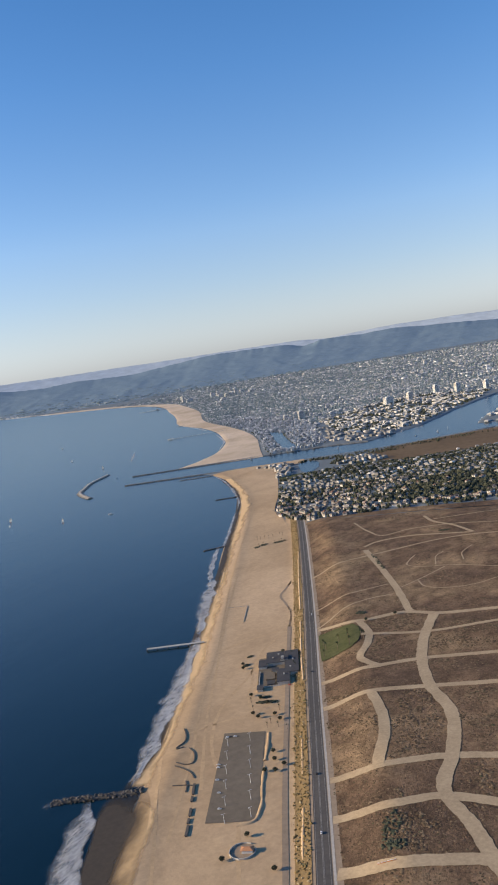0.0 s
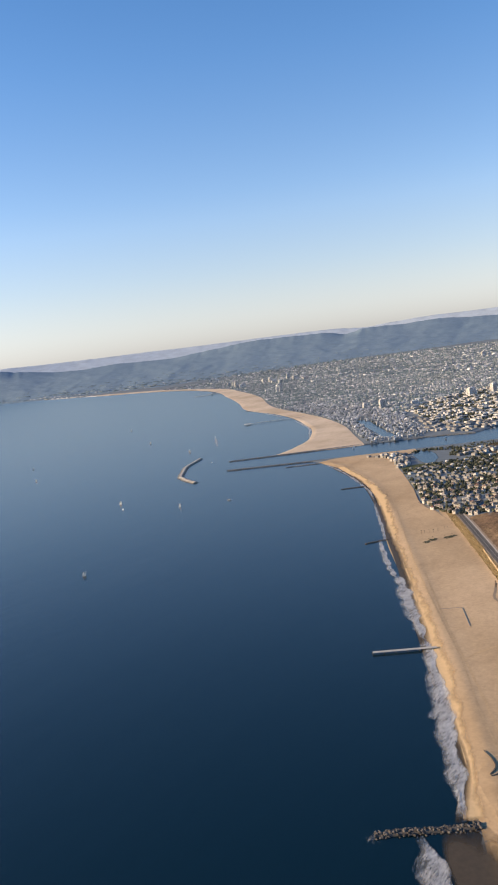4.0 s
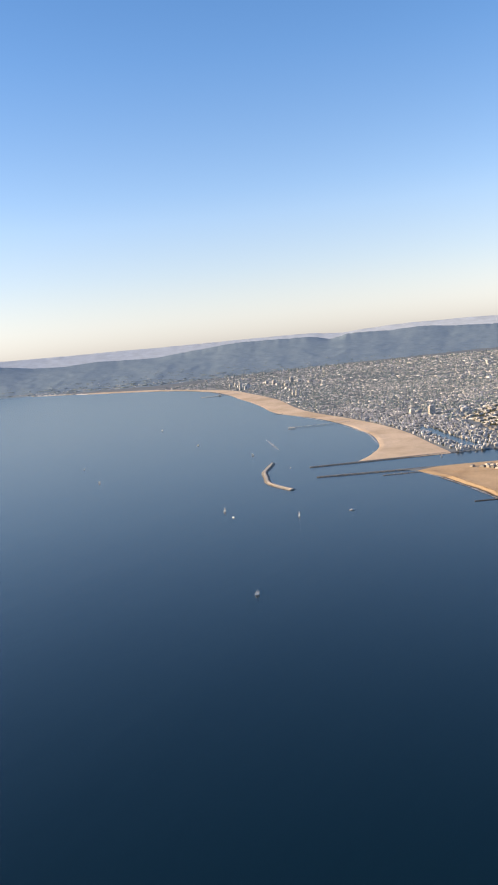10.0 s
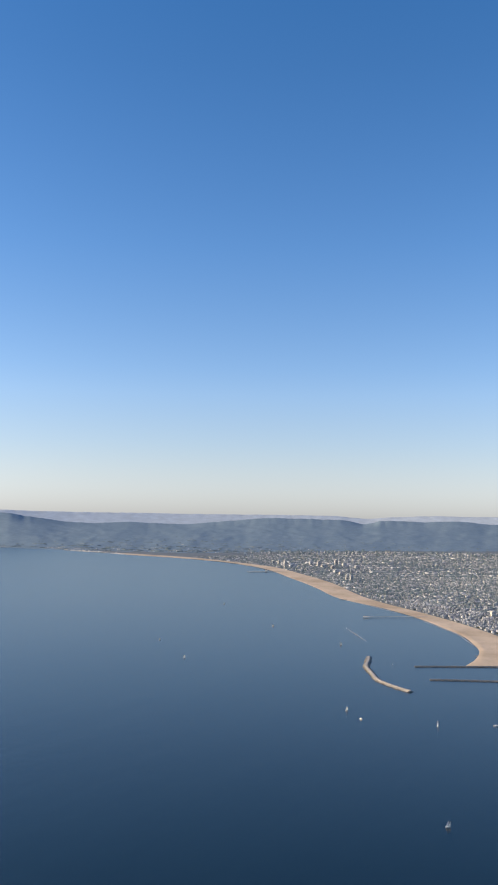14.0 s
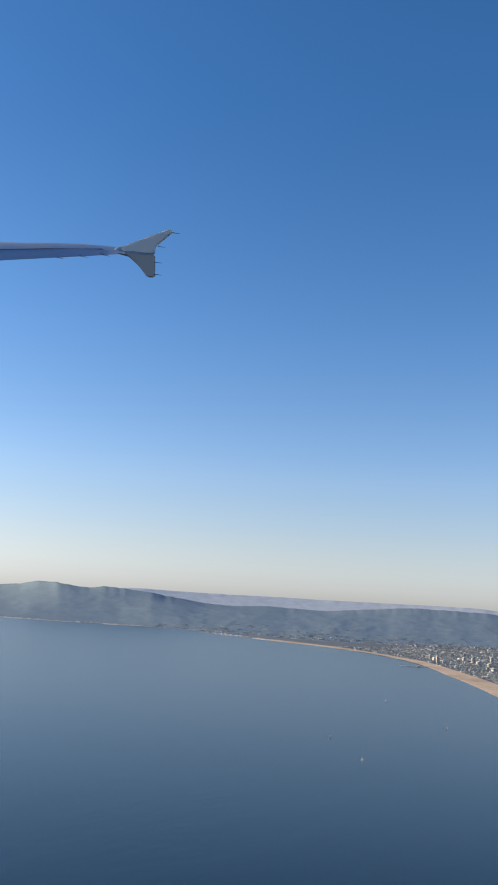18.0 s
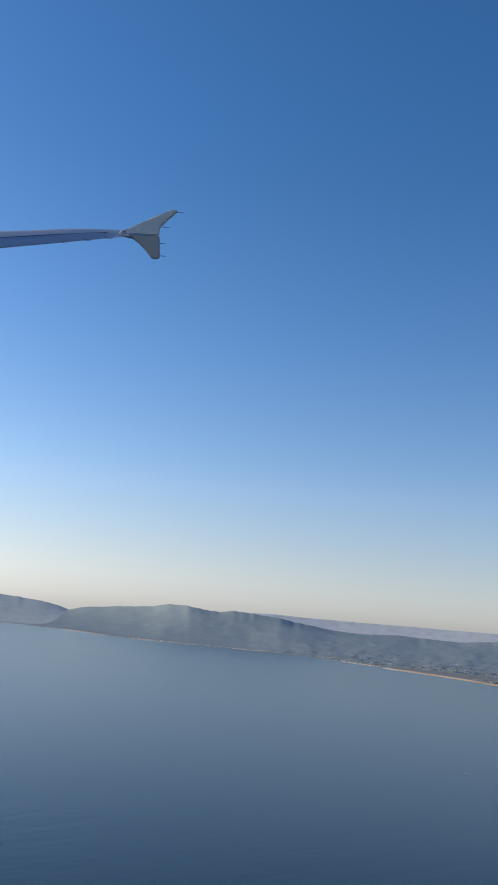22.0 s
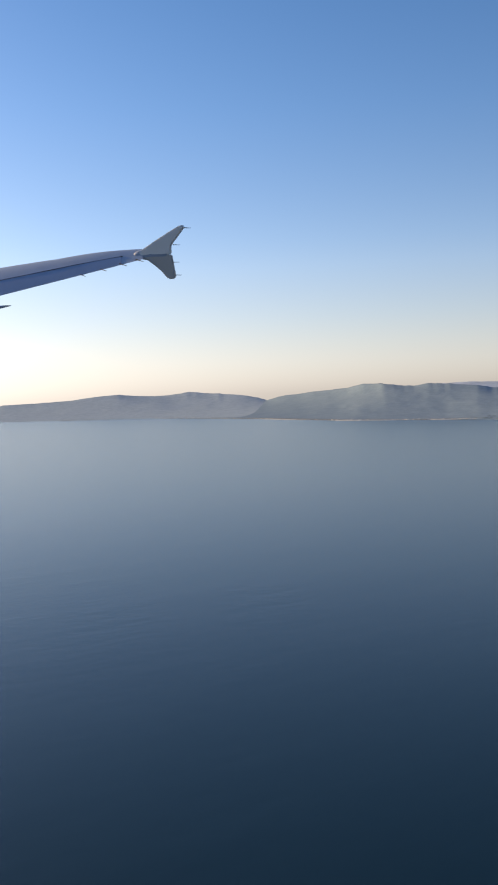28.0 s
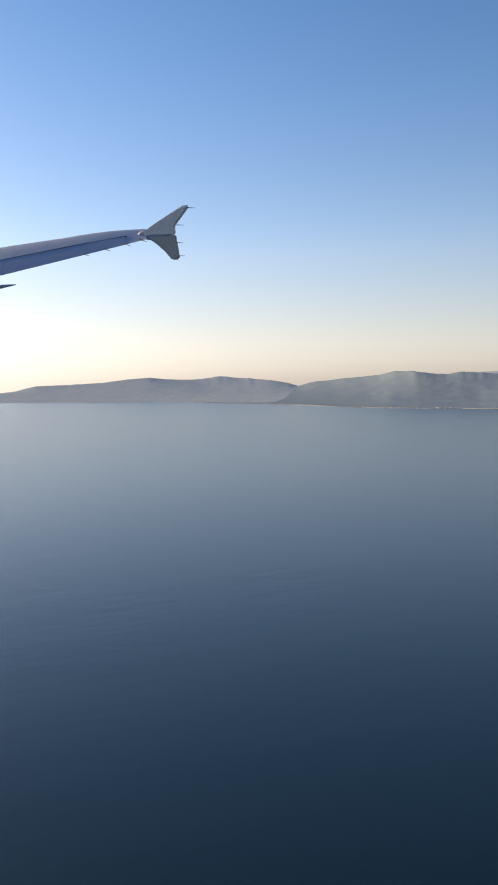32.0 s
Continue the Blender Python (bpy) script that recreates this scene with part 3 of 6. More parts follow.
    for v_ in bm.verts:              # drawn out to a point behind
        if v_.co.x > 0:
            k = 1 - 0.55 * v_.co.x
            v_.co.y *= k
            v_.co.z *= k
    tip = wing_point(-58, 566, 2.06) - root
    bmesh.ops.transform(bm, matrix=Matrix.Translation(tip + Vector((-0.075, 0.004, -0.045))) @ pose(0, 0, 0, 0, 30, 0) @ Matrix.Diagonal((0.088, 0.0085, 0.012, 1)), verts=bm.verts)
    part("flap_track_fairing", bm, PAINT, wing, "grey pointed fairing under the rear edge")
    for ob in wing.children:
        ob.data.polygons.foreach_set("use_smooth", [True] * len(ob.data.polygons))
        ob.data.set_sharp_from_angle(angle=radians(35))
    return wing


aircraft_wing()


# ---------------------------------------------------------------- many small pieces in one mesh


def lumps(name, xs, ys, hs, rx, ry, rz, material, jitter=0.25, sink=0.3, seed=1):
    """Uneven lumps (rocks, shrubs, crowns) at places in true metres, as one mesh."""
    rng = np.random.default_rng(seed)
    bm = bmesh.new()
    bmesh.ops.create_icosphere(bm, subdivisions=1, radius=1)
    v = np.array([p.co[:] for p in bm.verts])
    f = np.array([[q.index for q in p.verts] for p in bm.faces])
    bm.free()
    n = len(xs)
    w = v[None] * (1 + rng.uniform(-jitter, jitter, (n, len(v), 1)))
    a = rng.uniform(0, 6.28, n)
    ca, sa_ = np.cos(a)[:, None], np.sin(a)[:, None]
    wx, wy = w[..., 0] * rx[:, None], w[..., 1] * ry[:, None]
    X = wx * ca - wy * sa_ + xs[:, None]
    Y = wx * sa_ + wy * ca + ys[:, None]
    Z = (w[..., 2] + 1 - sink) * rz[:, None] + hs[:, None]
    co = np.stack([X * S, Y * S, (Z - (X**2 + Y**2) / (2 * EARTH)) * S], -1).reshape(-1, 3)
    ff = (f[None] + (np.arange(n) * len(v))[:, None, None]).reshape(-1, 3)
    return raw_mesh(name, co, ff, material)


def boxes(name, xs, ys, hs, lx, ly, lz, ang, material):
    """Small buildings as one mesh: boxes with a low hipped top, at places in true metres."""
    v = np.array([(-1, -1, 0), (1, -1, 0), (1, 1, 0), (-1, 1, 0), (-1, -1, 1), (1, -1, 1), (1, 1, 1), (-1, 1, 1),
                  (-.45, 0, 1.28), (.45, 0, 1.28)], float)
    f = np.array([(0, 1, 5), (0, 5, 4), (1, 2, 6), (1, 6, 5), (2, 3, 7), (2, 7, 6), (3, 0, 4), (3, 4, 7),
                  (4, 5, 9), (4, 9, 8), (5, 6, 9), (6, 7, 8), (6, 8, 9), (7, 4, 8)])
    n = len(xs)
    ca, sa_ = np.cos(ang)[:, None], np.sin(ang)[:, None]
    wx, wy = v[None, :, 0] * lx[:, None] / 2, v[None, :, 1] * ly[:, None] / 2
    X = wx * ca - wy * sa_ + xs[:, None]
    Y = wx * sa_ + wy * ca + ys[:, None]
    Z = v[None, :, 2] * lz[:, None] + hs[:, None] - 0.8 * (v[None, :, 2] == 0)
    co = np.stack([X * S, Y * S, (Z - (X**2 + Y**2) / (2 * EARTH)) * S], -1).reshape(-1, 3)
    ff = (f[None] + (np.arange(n) * 10)[:, None, None]).reshape(-1, 3)
    return raw_mesh(name, co, ff, material)


def box_bm(sx, sy, sz, x=0.0, y=0.0, z=0.0, bevel=0.0, bm=None, turn=0.0):
    """A box standing on z, sizes in true metres."""
    own = bm is None
    bm = bm or bmesh.new()
    m = Matrix.Translation((x * S, y * S, (z + sz / 2) * S)) @ Matrix.Rotation(turn, 4, 'Z') @ Matrix.Diagonal((sx * S, sy * S, sz * S, 1))
    r = bmesh.ops.create_cube(bm, size=1, matrix=m)
    if bevel and own:
        bmesh.ops.bevel(bm, geom=bm.edges[:], offset=bevel * S, segments=1, affect='EDGES')
    return bm


def hip_bm(sx, sy, z, rise, over=0.5):
    """A hipped roof slab with eaves, in true metres."""
    bm = bmesh.new()
    a, b = (sx / 2 + over) * S, (sy / 2 + over) * S
    r = max(0.0, (sx - sy) / 2) * S
    lo = [bm.verts.new(p) for p in ((-a, -b, z * S), (a, -b, z * S), (a, b, z * S), (-a, b, z * S))]
    eave = [bm.verts.new((p.co.x, p.co.y, (z + 0.35) * S)) for p in lo]
    top = [bm.verts.new((-r - 0.01, 0, (z + rise) * S)), bm.verts.new((r + 0.01, 0, (z + rise) * S))]
    bm.faces.new(lo[::-1])
    for i in range(4):
        bm.faces.new((lo[i], lo[(i + 1) % 4], eave[(i + 1) % 4], eave[i]))
    bm.faces.new((eave[0], eave[1], top[1], top[0]))
    bm.faces.new((eave[1], eave[2], top[1]))
    bm.faces.new((eave[2], eave[3], top[0], top[1]))
    bm.faces.new((eave[3], eave[0], top[0]))
    return bm


# ---------------------------------------------------------------- dunes and empty streets
def field(name, polygon, material, lift, step, label, category, zfun=None):
    """A sheet laid on the ground inside a polygon, cut from a grid."""
    p = np.array(polygon, float)
    xs = np.arange(p[:, 0].min(), p[:, 0].max() + step, step)
    ys = np.arange(p[:, 1].min(), p[:, 1].max() + step, step)
    bm = bmesh.new()
    vs = [bm.verts.new((x, y, 0)) for x, y in polygon]
    bm.faces.new(vs)
    for x in xs[1:-1]:
        bmesh.ops.bisect_plane(bm, geom=bm.verts[:] + bm.edges[:] + bm.faces[:], plane_co=(x, 0, 0), plane_no=(1, 0, 0))
    for y in ys[1:-1]:
        bmesh.ops.bisect_plane(bm, geom=bm.verts[:] + bm.edges[:] + bm.faces[:], plane_co=(0, y, 0), plane_no=(0, 1, 0))
    X = np.array([v.co.x for v in bm.verts])
    Y = np.array([v.co.y for v in bm.verts])
    H = (zfun or height)(X, Y) + lift
    for v, x, y, h in zip(bm.verts, X, Y, H):
        v.co = at(x, y, h)
    bmesh.ops.recalc_face_normals(bm, faces=bm.faces)
    for f in bm.faces:
        f.smooth = True
        if f.normal.z < 0:
            f.normal_flip()
    me = bpy.data.meshes.new(name)
    bm.to_mesh(me)
    bm.free()
    me.materials.append(material)
    return tagged(new(name, me), label, category, kind="structure")


ROAD_EAST = [(912, -1780), (556, -1023), (487, -877), (394, -682), (245, -366), (77, -18), (-108, 358)]
band("dune_field", ROAD_EAST, [(2000, -1780), (1900, -1200), (1800, -800), (1700, -400), (1600, 0), (1500, 640)], 170, 90, SCRUB, 0.3, "dry brown dune scrub between empty streets", "ground")
band("hill_edge", [(-108, 358), (300, 440), (1500, 640)], [(-112, 392), (120, 462), (383, 520), (700, 640), (1500, 760)], 80, 6, SCRUB, 0.3, "dry brown slope below the houses", "ground")
STREETS = [[(274, -405), (343, -390), (405, -345), (462, -348), (555, -324), (700, -290), (1100, -200)],
           [(412, -340), (350, -221), (282, -105), (189, 45)],
           [(374, -604), (429, -572), (485, -538), (592, -503), (900, -410)],
           [(406, -682), (450, -653), (535, -622), (612, -600), (900, -530)],
           [(492, -847), (524, -833), (596, -797), (650, -784), (900, -735)],
           [(526, -917), (571, -898), (617, -874), (668, -873), (900, -850)],
           [(562, -998), (601, -988), (677, -964), (800, -955), (1000, -930)],
           [(457, -348), (470, -449), (492, -536), (528, -621), (576, -693), (602, -787), (617, -871), (649, -909), (690, -970), (760, -1060)],
           [(341, -395), (375, -440), (389, -480), (402, -546), (440, -570)],
           [(458, -655), (495, -715), (511, -755), (528, -828)],
           [(366, -451), (471, -430), (567, -381), (900, -330)],
           [(129, -118), (158, -62), (213, 0), (261, 47), (344, 115), (401, 138), (520, 150), (700, 170)],
           [(61, 304), (135, 211), (187, 166), (235, 213), (323, 242), (438, 241), (620, 250)],
           [(177, 69), (188, 104), (254, 152), (333, 157), (397, 158)],
           [(273, -378), (292, -318), (321, -278), (353, -254)],
           [(226, -313), (259, -264), (300, -222), (325, -196)],
           [(319, -5), (318, -40), (324, -75), (345, -88), (377, -88), (404, -84), (509, -100), (640, -110)],
           [(406, -92), (384, -152), (357, -216)],
           [(378, -178), (402, -212), (456, -219), (493, -202), (523, -169), (640, -120)],
           [(383, -78), (369, -8), (375, 12)],
           [(433, -51), (417, 0), (425, 52)],
           [(236, 338), (279, 275), (341, 227), (403, 157)],
           [(273, 298), (337, 323), (415, 354), (520, 390)]]


def from_road(s):
    """Runs a street's west end back to the pavement."""
    p = np.array(ROADLINE, float)
    a, b = np.array(s[0], float), np.array(s[1], float)
    d = (a - b) / np.hypot(*(a - b))
    if abs(a[0] - np.interp(a[1], p[:, 1], p[:, 0])) > 60:
        return s
    while (a[0] - np.interp(a[1], p[:, 1], p[:, 0])) * 0.9 > 13.0:
        a = a + d
    return [tuple(a)] + s if np.hypot(*(a - np.array(s[0]))) > 2 else s


STREETS = [from_road(s) for s in STREETS]
for i, s in enumerate(STREETS):
    w = (12, 13, 11, 12, 13, 14, 17, 16, 12, 14, 9, 6, 5, 8, 4, 4, 3, 3, 3, 2.5, 2.5, 8, 5)[i]
    tagged(ribbon("street", s, w, STREET, 0.45 + 0.04 * i, 5, ragged=0.2), "pale sand-dusted empty street", "street", kind="structure")

rng = np.random.default_rng(5)
SHRUB = varied("dry_shrub", [(0.0, (0.07, 0.052, 0.033)), (0.35, (0.115, 0.08, 0.048)), (0.65, (0.17, 0.118, 0.07)), (0.88, (0.25, 0.178, 0.108)), (1.0, (0.08, 0.076, 0.04))], 0.95, spec=0.1)


def off_streets(x, y, gap):
    d = np.full(x.shape, 1e9)
    for s in STREETS:
        d = np.minimum(d, away(s, x, y))
    p = np.array(ROADLINE, float)
    return (d > gap) & (x - np.interp(y, p[:, 1], p[:, 0]) > 17)


x = np.r_[rng.uniform(-90, 720, 62000), rng.uniform(250, 900, 56000)]
y = np.r_[rng.uniform(-1250, 520, 62000), rng.uniform(-1150, -320, 56000)]
clump = np.array([noise.noise(Vector((a * 0.016, b * 0.016, 2.0))) + 0.6 * noise.noise(Vector((a * 0.06, b * 0.06, 7.0))) for a, b in zip(x, y)])
ok = off_streets(x, y, 8.5) & (clump > rng.uniform(-0.75, 0.25, len(x))) & (y < 350 + 0.25 * x)
LAWN = [(281, -432), (302, -416), (334, -406), (350, -420), (363, -445), (371, -475), (368, -500), (350, -520), (332, -536), (314, -500)]
ok &= ~inside(LAWN, x, y)
x, y = x[ok], y[ok]
r = rng.uniform(0.45, 1.3, len(x)) * (1 + 0.6 * (clump[ok] > 0.25))
tagged(lumps("shrubs", x, y, height(x, y), r * 1.3, r, r * 0.3, SHRUB, 0.35, 0.35), "low dry brown and olive shrubs on the dunes", "shrubs", kind="stuff")

GRASS = surface("green_lawn", (0.062, 0.072, 0.026), (0.105, 0.105, 0.048), 0.5, 2.2, 0.95, relief=0.4, dist=0.05, spec=0.1)
field("lawn", LAWN, GRASS, 1.1, 10, "small green lawn between empty streets", "lawn")
BANKMAT = surface("dry_bank", (0.205, 0.142, 0.068), (0.275, 0.19, 0.095), 0.12, 0.9, 0.95, relief=0.8, dist=0.25, spec=0.1, c=(0.20, 0.14, 0.07))
tagged(ribbon("embankment", ROADLINE, 17, BANKMAT, 0.9, 8, 4, -19.5), "orange-brown planted bank below the shore road", "bank", kind="structure")
PATHMAT = surface("grey_path", (0.265, 0.20, 0.138), (0.315, 0.24, 0.168), 0.1, 1.5, 0.95, relief=0.1, dist=0.02)
tagged(ribbon("service_road", [(880, -1800), (506, -1024), (437, -884), (345, -690), (197, -374)], 6.5, PATHMAT, 0.8, 10), "grey-brown service road at the beach's edge", "road", kind="structure")
tagged(ribbon("pavement", ROADLINE, 2.6, CONCRETE, 0.62, 10, 1, 10.2), "pale concrete pavement beside the shore road", "pavement", kind="structure")
tagged(ribbon("road_verge", ROADLINE, 10, PATHMAT, 0.32, 10, 1, 12.5, ragged=0.04), "dusty verge between the shore road and the dunes", "verge", kind="structure")
tagged(ribbon("bank_foot", ROADLINE, 16, SAND, 0.45, 10, 2, -33), "tan sand at the foot of the bank", "beach", kind="structure")
tagged(ribbon("road_shoulder", ROADLINE, 3.2, PATHMAT, 0.5, 10, 1, -9.2), "dusty verge of the shore road", "road", kind="structure")
LINE = surface("lane_paint", (0.30, 0.275, 0.23), (0.38, 0.35, 0.30), 0.5, 3.0, 0.8, relief=0)
for o, w in ((-0.5, 0.35), (0.5, 0.35), (-6.4, 0.3), (6.4, 0.3)):
    tagged(ribbon("lane_line", ROADLINE, w, LINE, 0.5, 20, 1, o), "pale painted lane line", "lane line", kind="structure")

TRACKS = [([(459, -1029), (367, -882), (312, -829), (239, -683), (228, -586), (200, -475), (203, -369)], 3.5), ([(330, -891), (251, -751), (152, -553), (51, -351), (-82, -69)], 3),
          ([(205, -372), (172, -412), (140, -455), (118, -500)], 5), ([(185, -513), (216, -555), (245, -605), (263, -651), (286, -684)], 3), ([(54, -272), (36, -278), (18, -283)], 1.5), ([(95, -354), (72, -366), (40, -352)], 2),
          ([(300, -700), (255, -740), (225, -800), (262, -880), (330, -985), (420, -1130)], 3), ([(350, -990), (300, -880), (262, -800), (205, -690), (120, -500), (20, -300), (-120, -20), (-300, 380), (-420, 640)], 2.5)]
BIKE = [(-324, 594), (-258, 511), (-160, 367), (-77, 214), (20, 13), (76, -111), (88, -168), (95, -203), (131, -253), (165, -299), (197, -374)]


def soft_material(name, a, b, low, high, rough=0.9, spec=0.1, wave=0.12):
    """A thin layer whose edge dissolves unevenly: the mesh holds how thick it lies."""
    m, n, l, p = nodes_of(name)
    f = noise_node(n, l, wave, 6, 0.7, stretch=(1, 0.5, 1, 26))
    g_ = noise_node(n, l, 1.6, 6, 0.7)
    add = n.new("ShaderNodeMath")
    add.operation = 'ADD'
    at_ = n.new("ShaderNodeAttribute")
    at_.attribute_name = "thick"
    l.new(at_.outputs["Fac"], add.inputs[0])
    l.new(f, add.inputs[1])
    l.new(ramp(n, l, add.outputs[0], [(low, (0, 0, 0)), (high, (1, 1, 1))]), p.inputs["Alpha"])
    l.new(ramp(n, l, g_, [(0.3, a), (0.7, b)]), p.inputs["Base Color"])
    p.inputs["Roughness"].default_value = rough
    p.inputs["Specular IOR Level"].default_value = spec
    return m


def soft_band(name, outer, inner, n, thick, material, lift, label, category="beach"):
    ob = band(name, outer, inner, n, len(thick) - 1, material, lift, label, category)
    at_ = ob.data.attributes.new("thick", 'FLOAT', 'POINT')
    at_.data.foreach_set("value", np.repeat(np.array(thick, np.float32), n))
    ends = np.minimum(1, np.minimum(np.arange(n), np.arange(n)[::-1]) / 3)
    at_.data.foreach_set("value", (np.array(thick)[:, None] * ends[None]).ravel())
    return ob


WETSOFT = soft_material("damp_sand", (0.058, 0.044, 0.029), (0.086, 0.065, 0.042), 0.45, 1.2, 0.6, 0.2)
# brighter gold paints in the sunlight on the berm's steep seaward face
SUNLIT_SAND = soft_material("sunlit_sand", (0.57, 0.39, 0.205), (0.67, 0.47, 0.26), 0.72, 0.95)
FACE = [(-880, 1262), (-745, 1088), (-614, 906), (-470, 655), (-428, 560), (-350, 397), (-243, 155), (-145, -38), (-84, -160), (-24, -282), (23, -388), (58, -467), (94, -538), (128, -612), (161, -686), (203, -777), (228, -851), (246, -905)]
TOPLINE = [(-850, 1285), (-715, 1110), (-580, 925), (-430, 670), (-380, 560), (-305, 400), (-200, 160), (-98, -50), (-32, -180), (30, -300), (75, -400), (112, -480), (146, -560), (178, -640), (206, -715), (234, -790), (262, -860), (290, -920)]
FACE = [(x - 8, y - 3) for x, y in FACE]
TOPLINE = [(x - 5, y - 2) for x, y in TOPLINE]
soft_band("berm_face", FACE, TOPLINE, 260, (0.9, 0.75, 0.6, 0.5, 0.42, 0.3, 0.15, 0.0), SUNLIT_SAND, 0.5, "slope of dry sand painted sunlit gold, with a scalloped top")
soft_band("berm_face_south", [(262, -918), (286, -962), (316, -1034), (334, -1075), (560, -1560)], [(300, -930), (322, -966), (350, -1030), (372, -1075), (600, -1560)], 90, (0.35, 0.7, 0.6, 0.5, 0.3, 0.0), SUNLIT_SAND, 0.5, "slope of dry sand painted sunlit gold")
soft_band("wet_sand", [(-904, 1252), (-627, 892), (-481, 630), (-291, 239), (-166, -16), (-6, -362), (83, -548), (149, -690), (211, -833), (229, -909)],
          [(-889, 1264), (-613, 904), (-471, 651), (-273, 246), (-144, -9), (15, -356), (99, -542), (163, -684), (225, -828), (241, -904)], 240, (0.7, 0.6, 0.5, 0.35, 0.15, 0.0), WETSOFT, 0.55, "dark wet sand at the water's edge")
soft_band("wet_flat", [(640, -1900), (300, -1085), (262, -1012), (226, -946), (222, -926)], [(740, -1880), (352, -1052), (302, -956), (278, -920), (262, -904)], 60, (0.0, 0.35, 0.8, 1.0, 0.85, 0.65, 0.5, 0.35, 0.2, 0.1, 0.0), WETSOFT, 0.62, "dark wet sand fading into dry sand south of the groin")
TRACK = surface("sand_track", (0.44, 0.305, 0.174), (0.50, 0.35, 0.203), 0.2, 1.6, 0.95, relief=0.3, dist=0.03, spec=0.1)
for ln, w in TRACKS:
    tagged(ribbon("sand_track", ln, w * 1.3, TRACK, 0.27, 6, 1, ragged=0.5), "worn tyre track in the sand", "track", kind="structure")
tagged(ribbon("bike_path", BIKE, 4.5, PATHMAT, 0.45, 8, 1), "grey winding bicycle path on the sand", "path", kind="structure")

field("beach_corner", [(-1032, 1388), (-985, 1462), (-905, 1508), (-690, 1622), (-655, 1560), (-690, 1400), (-800, 1340)], SAND, 0.9, 30, "tan sand corner between the beach and the jetty", "beach")

# tufts along the bank
x0 = chain(ROADLINE, 2.2)
keep = (x0[:, 1] < 420) & (x0[:, 1] > -1300)
x0 = x0[keep]
x0 = np.repeat(x0, 3, axis=0)
o = rng.uniform(-29, -11, len(x0))
x, y = x0[:, 0] + 0.91 * o + rng.normal(0, 1, len(x0)), x0[:, 1] + 0.42 * o + rng.normal(0, 1, len(x0))
TUFT = varied("bank_tuft", [(0.0, (0.12, 0.095, 0.045)), (0.35, (0.18, 0.13, 0.055)), (0.7, (0.26, 0.18, 0.085)), (0.9, (0.38, 0.30, 0.18)), (1.0, (0.09, 0.095, 0.04))], 0.95, spec=0.1)
r = rng.uniform(0.5, 1.5, len(x))
tagged(lumps("bank_plants", x, y, height(x, y) + 0.7, r * 1.2, r, r * 0.7, TUFT, 0.35, 0.3, 2), "dry orange and olive plants on the bank", "plants", kind="stuff")


# ---------------------------------------------------------------- rock works in the sea
def rockwork(name, line, width, top, size, material, label, category, seed, cap=None, every=2.6, single=False):
    """A mound of boulders along a line; sizes in true metres."""
    c = chain(line, 4)
    a, b = c[0], c[-1]
    thing = empty(name, Matrix.Translation(at(a[0], a[1], 0)), label, category)
    inv = thing.matrix_world.inverted()
    d = np.gradient(c, axis=0)
    d /= np.hypot(d[:, 0], d[:, 1])[:, None]
    nr = np.stack([d[:, 1], -d[:, 0]], 1)
    vs, fs = [], []
    prof = [(-0.5, -3), (-0.22, top * 0.8), (0.22, top * 0.8), (0.5, -3)]
    for q, e in zip(c, nr):
        vs += [inv @ at(q[0] + e[0] * w * width, q[1] + e[1] * w * width, h) for w, h in prof]
    for i in range(len(c) - 1):
        fs += [(i * 4 + j, i * 4 + j + 1, i * 4 + j + 5, i * 4 + j + 4) for j in range(3)]
    n = len(c) * 4
    fs += [(0, 1, 2, 3), (n - 1, n - 2, n - 3, n - 4)]
    mesh_ob("core", vs, fs, material, thing)
    g = np.random.default_rng(seed)
    ln = len(c) * 4.0
    k = int(ln * width / (size * size * every))
    i = g.integers(0, len(c), k)
    w = g.uniform(-0.5, 0.5, k)
    if cap:
        w = np.where(np.abs(w) < 0.16, np.sign(w) * 0.2 + w, w)
    px = c[i, 0] + nr[i, 0] * w * width + g.uniform(-2, 2, k)
    py = c[i, 1] + nr[i, 1] * w * width + g.uniform(-2, 2, k)
    hz = top * (1 - np.clip((np.abs(w) - 0.15) / 0.35, 0, 1)) - size * 0.35
    r = g.uniform(0.35, 0.7, k) * size
    if single:
        shapes = []
        for v_ in range(6):
            me = lumps("boulder", np.zeros(1), np.zeros(1), np.zeros(1), np.ones(1), np.ones(1), np.ones(1), ROCK_PIECE, 0.3, 1.0, 50 + v_)
            shapes.append(me.data)
            bpy.data.objects.remove(me)
        for v_, (x_, y_, z_, r_) in enumerate(zip(px, py, hz, r)):
            ob = new("boulder", shapes[v_ % 6])
            ob.parent = thing
            ob.matrix_local = inv @ Matrix.Translation(at(x_, y_, z_ + r_ * 0.4)) @ Matrix.Rotation(v_ * 2.4, 4, 'Z') @ Matrix.Diagonal((r_ * 1.2, r_, r_ * 0.8, 1))
        return thing
    ob = lumps("boulder_mound", px, py, hz, r * 1.2, r, r * 0.8, material, 0.3, 0.5, seed)
    ob.parent = thing
    ob.matrix_parent_inverse = inv
    tagged(ob, kind="stuff")
    if cap:
        vs, fs = [], []
        for q, e in zip(c, nr):
            vs += [inv @ at(q[0] + e[0] * s_ * width * cap, q[1] + e[1] * s_ * width * cap, h) for s_, h in ((-.5, top * .5), (-.5, top + .8), (.5, top + .8), (.5, top * .5))]
        for m in range(len(c) - 1):
            fs += [(m * 4 + j, m * 4 + j + 1, m * 4 + j + 5, m * 4 + j + 4) for j in range(3)]
        fs += [(0, 1, 2, 3), (n - 1, n - 2, n - 3, n - 4)]
        mesh_ob("walkway", vs, fs, CONCRETE if material is PALE_ROCK else material, thing)
    return thing


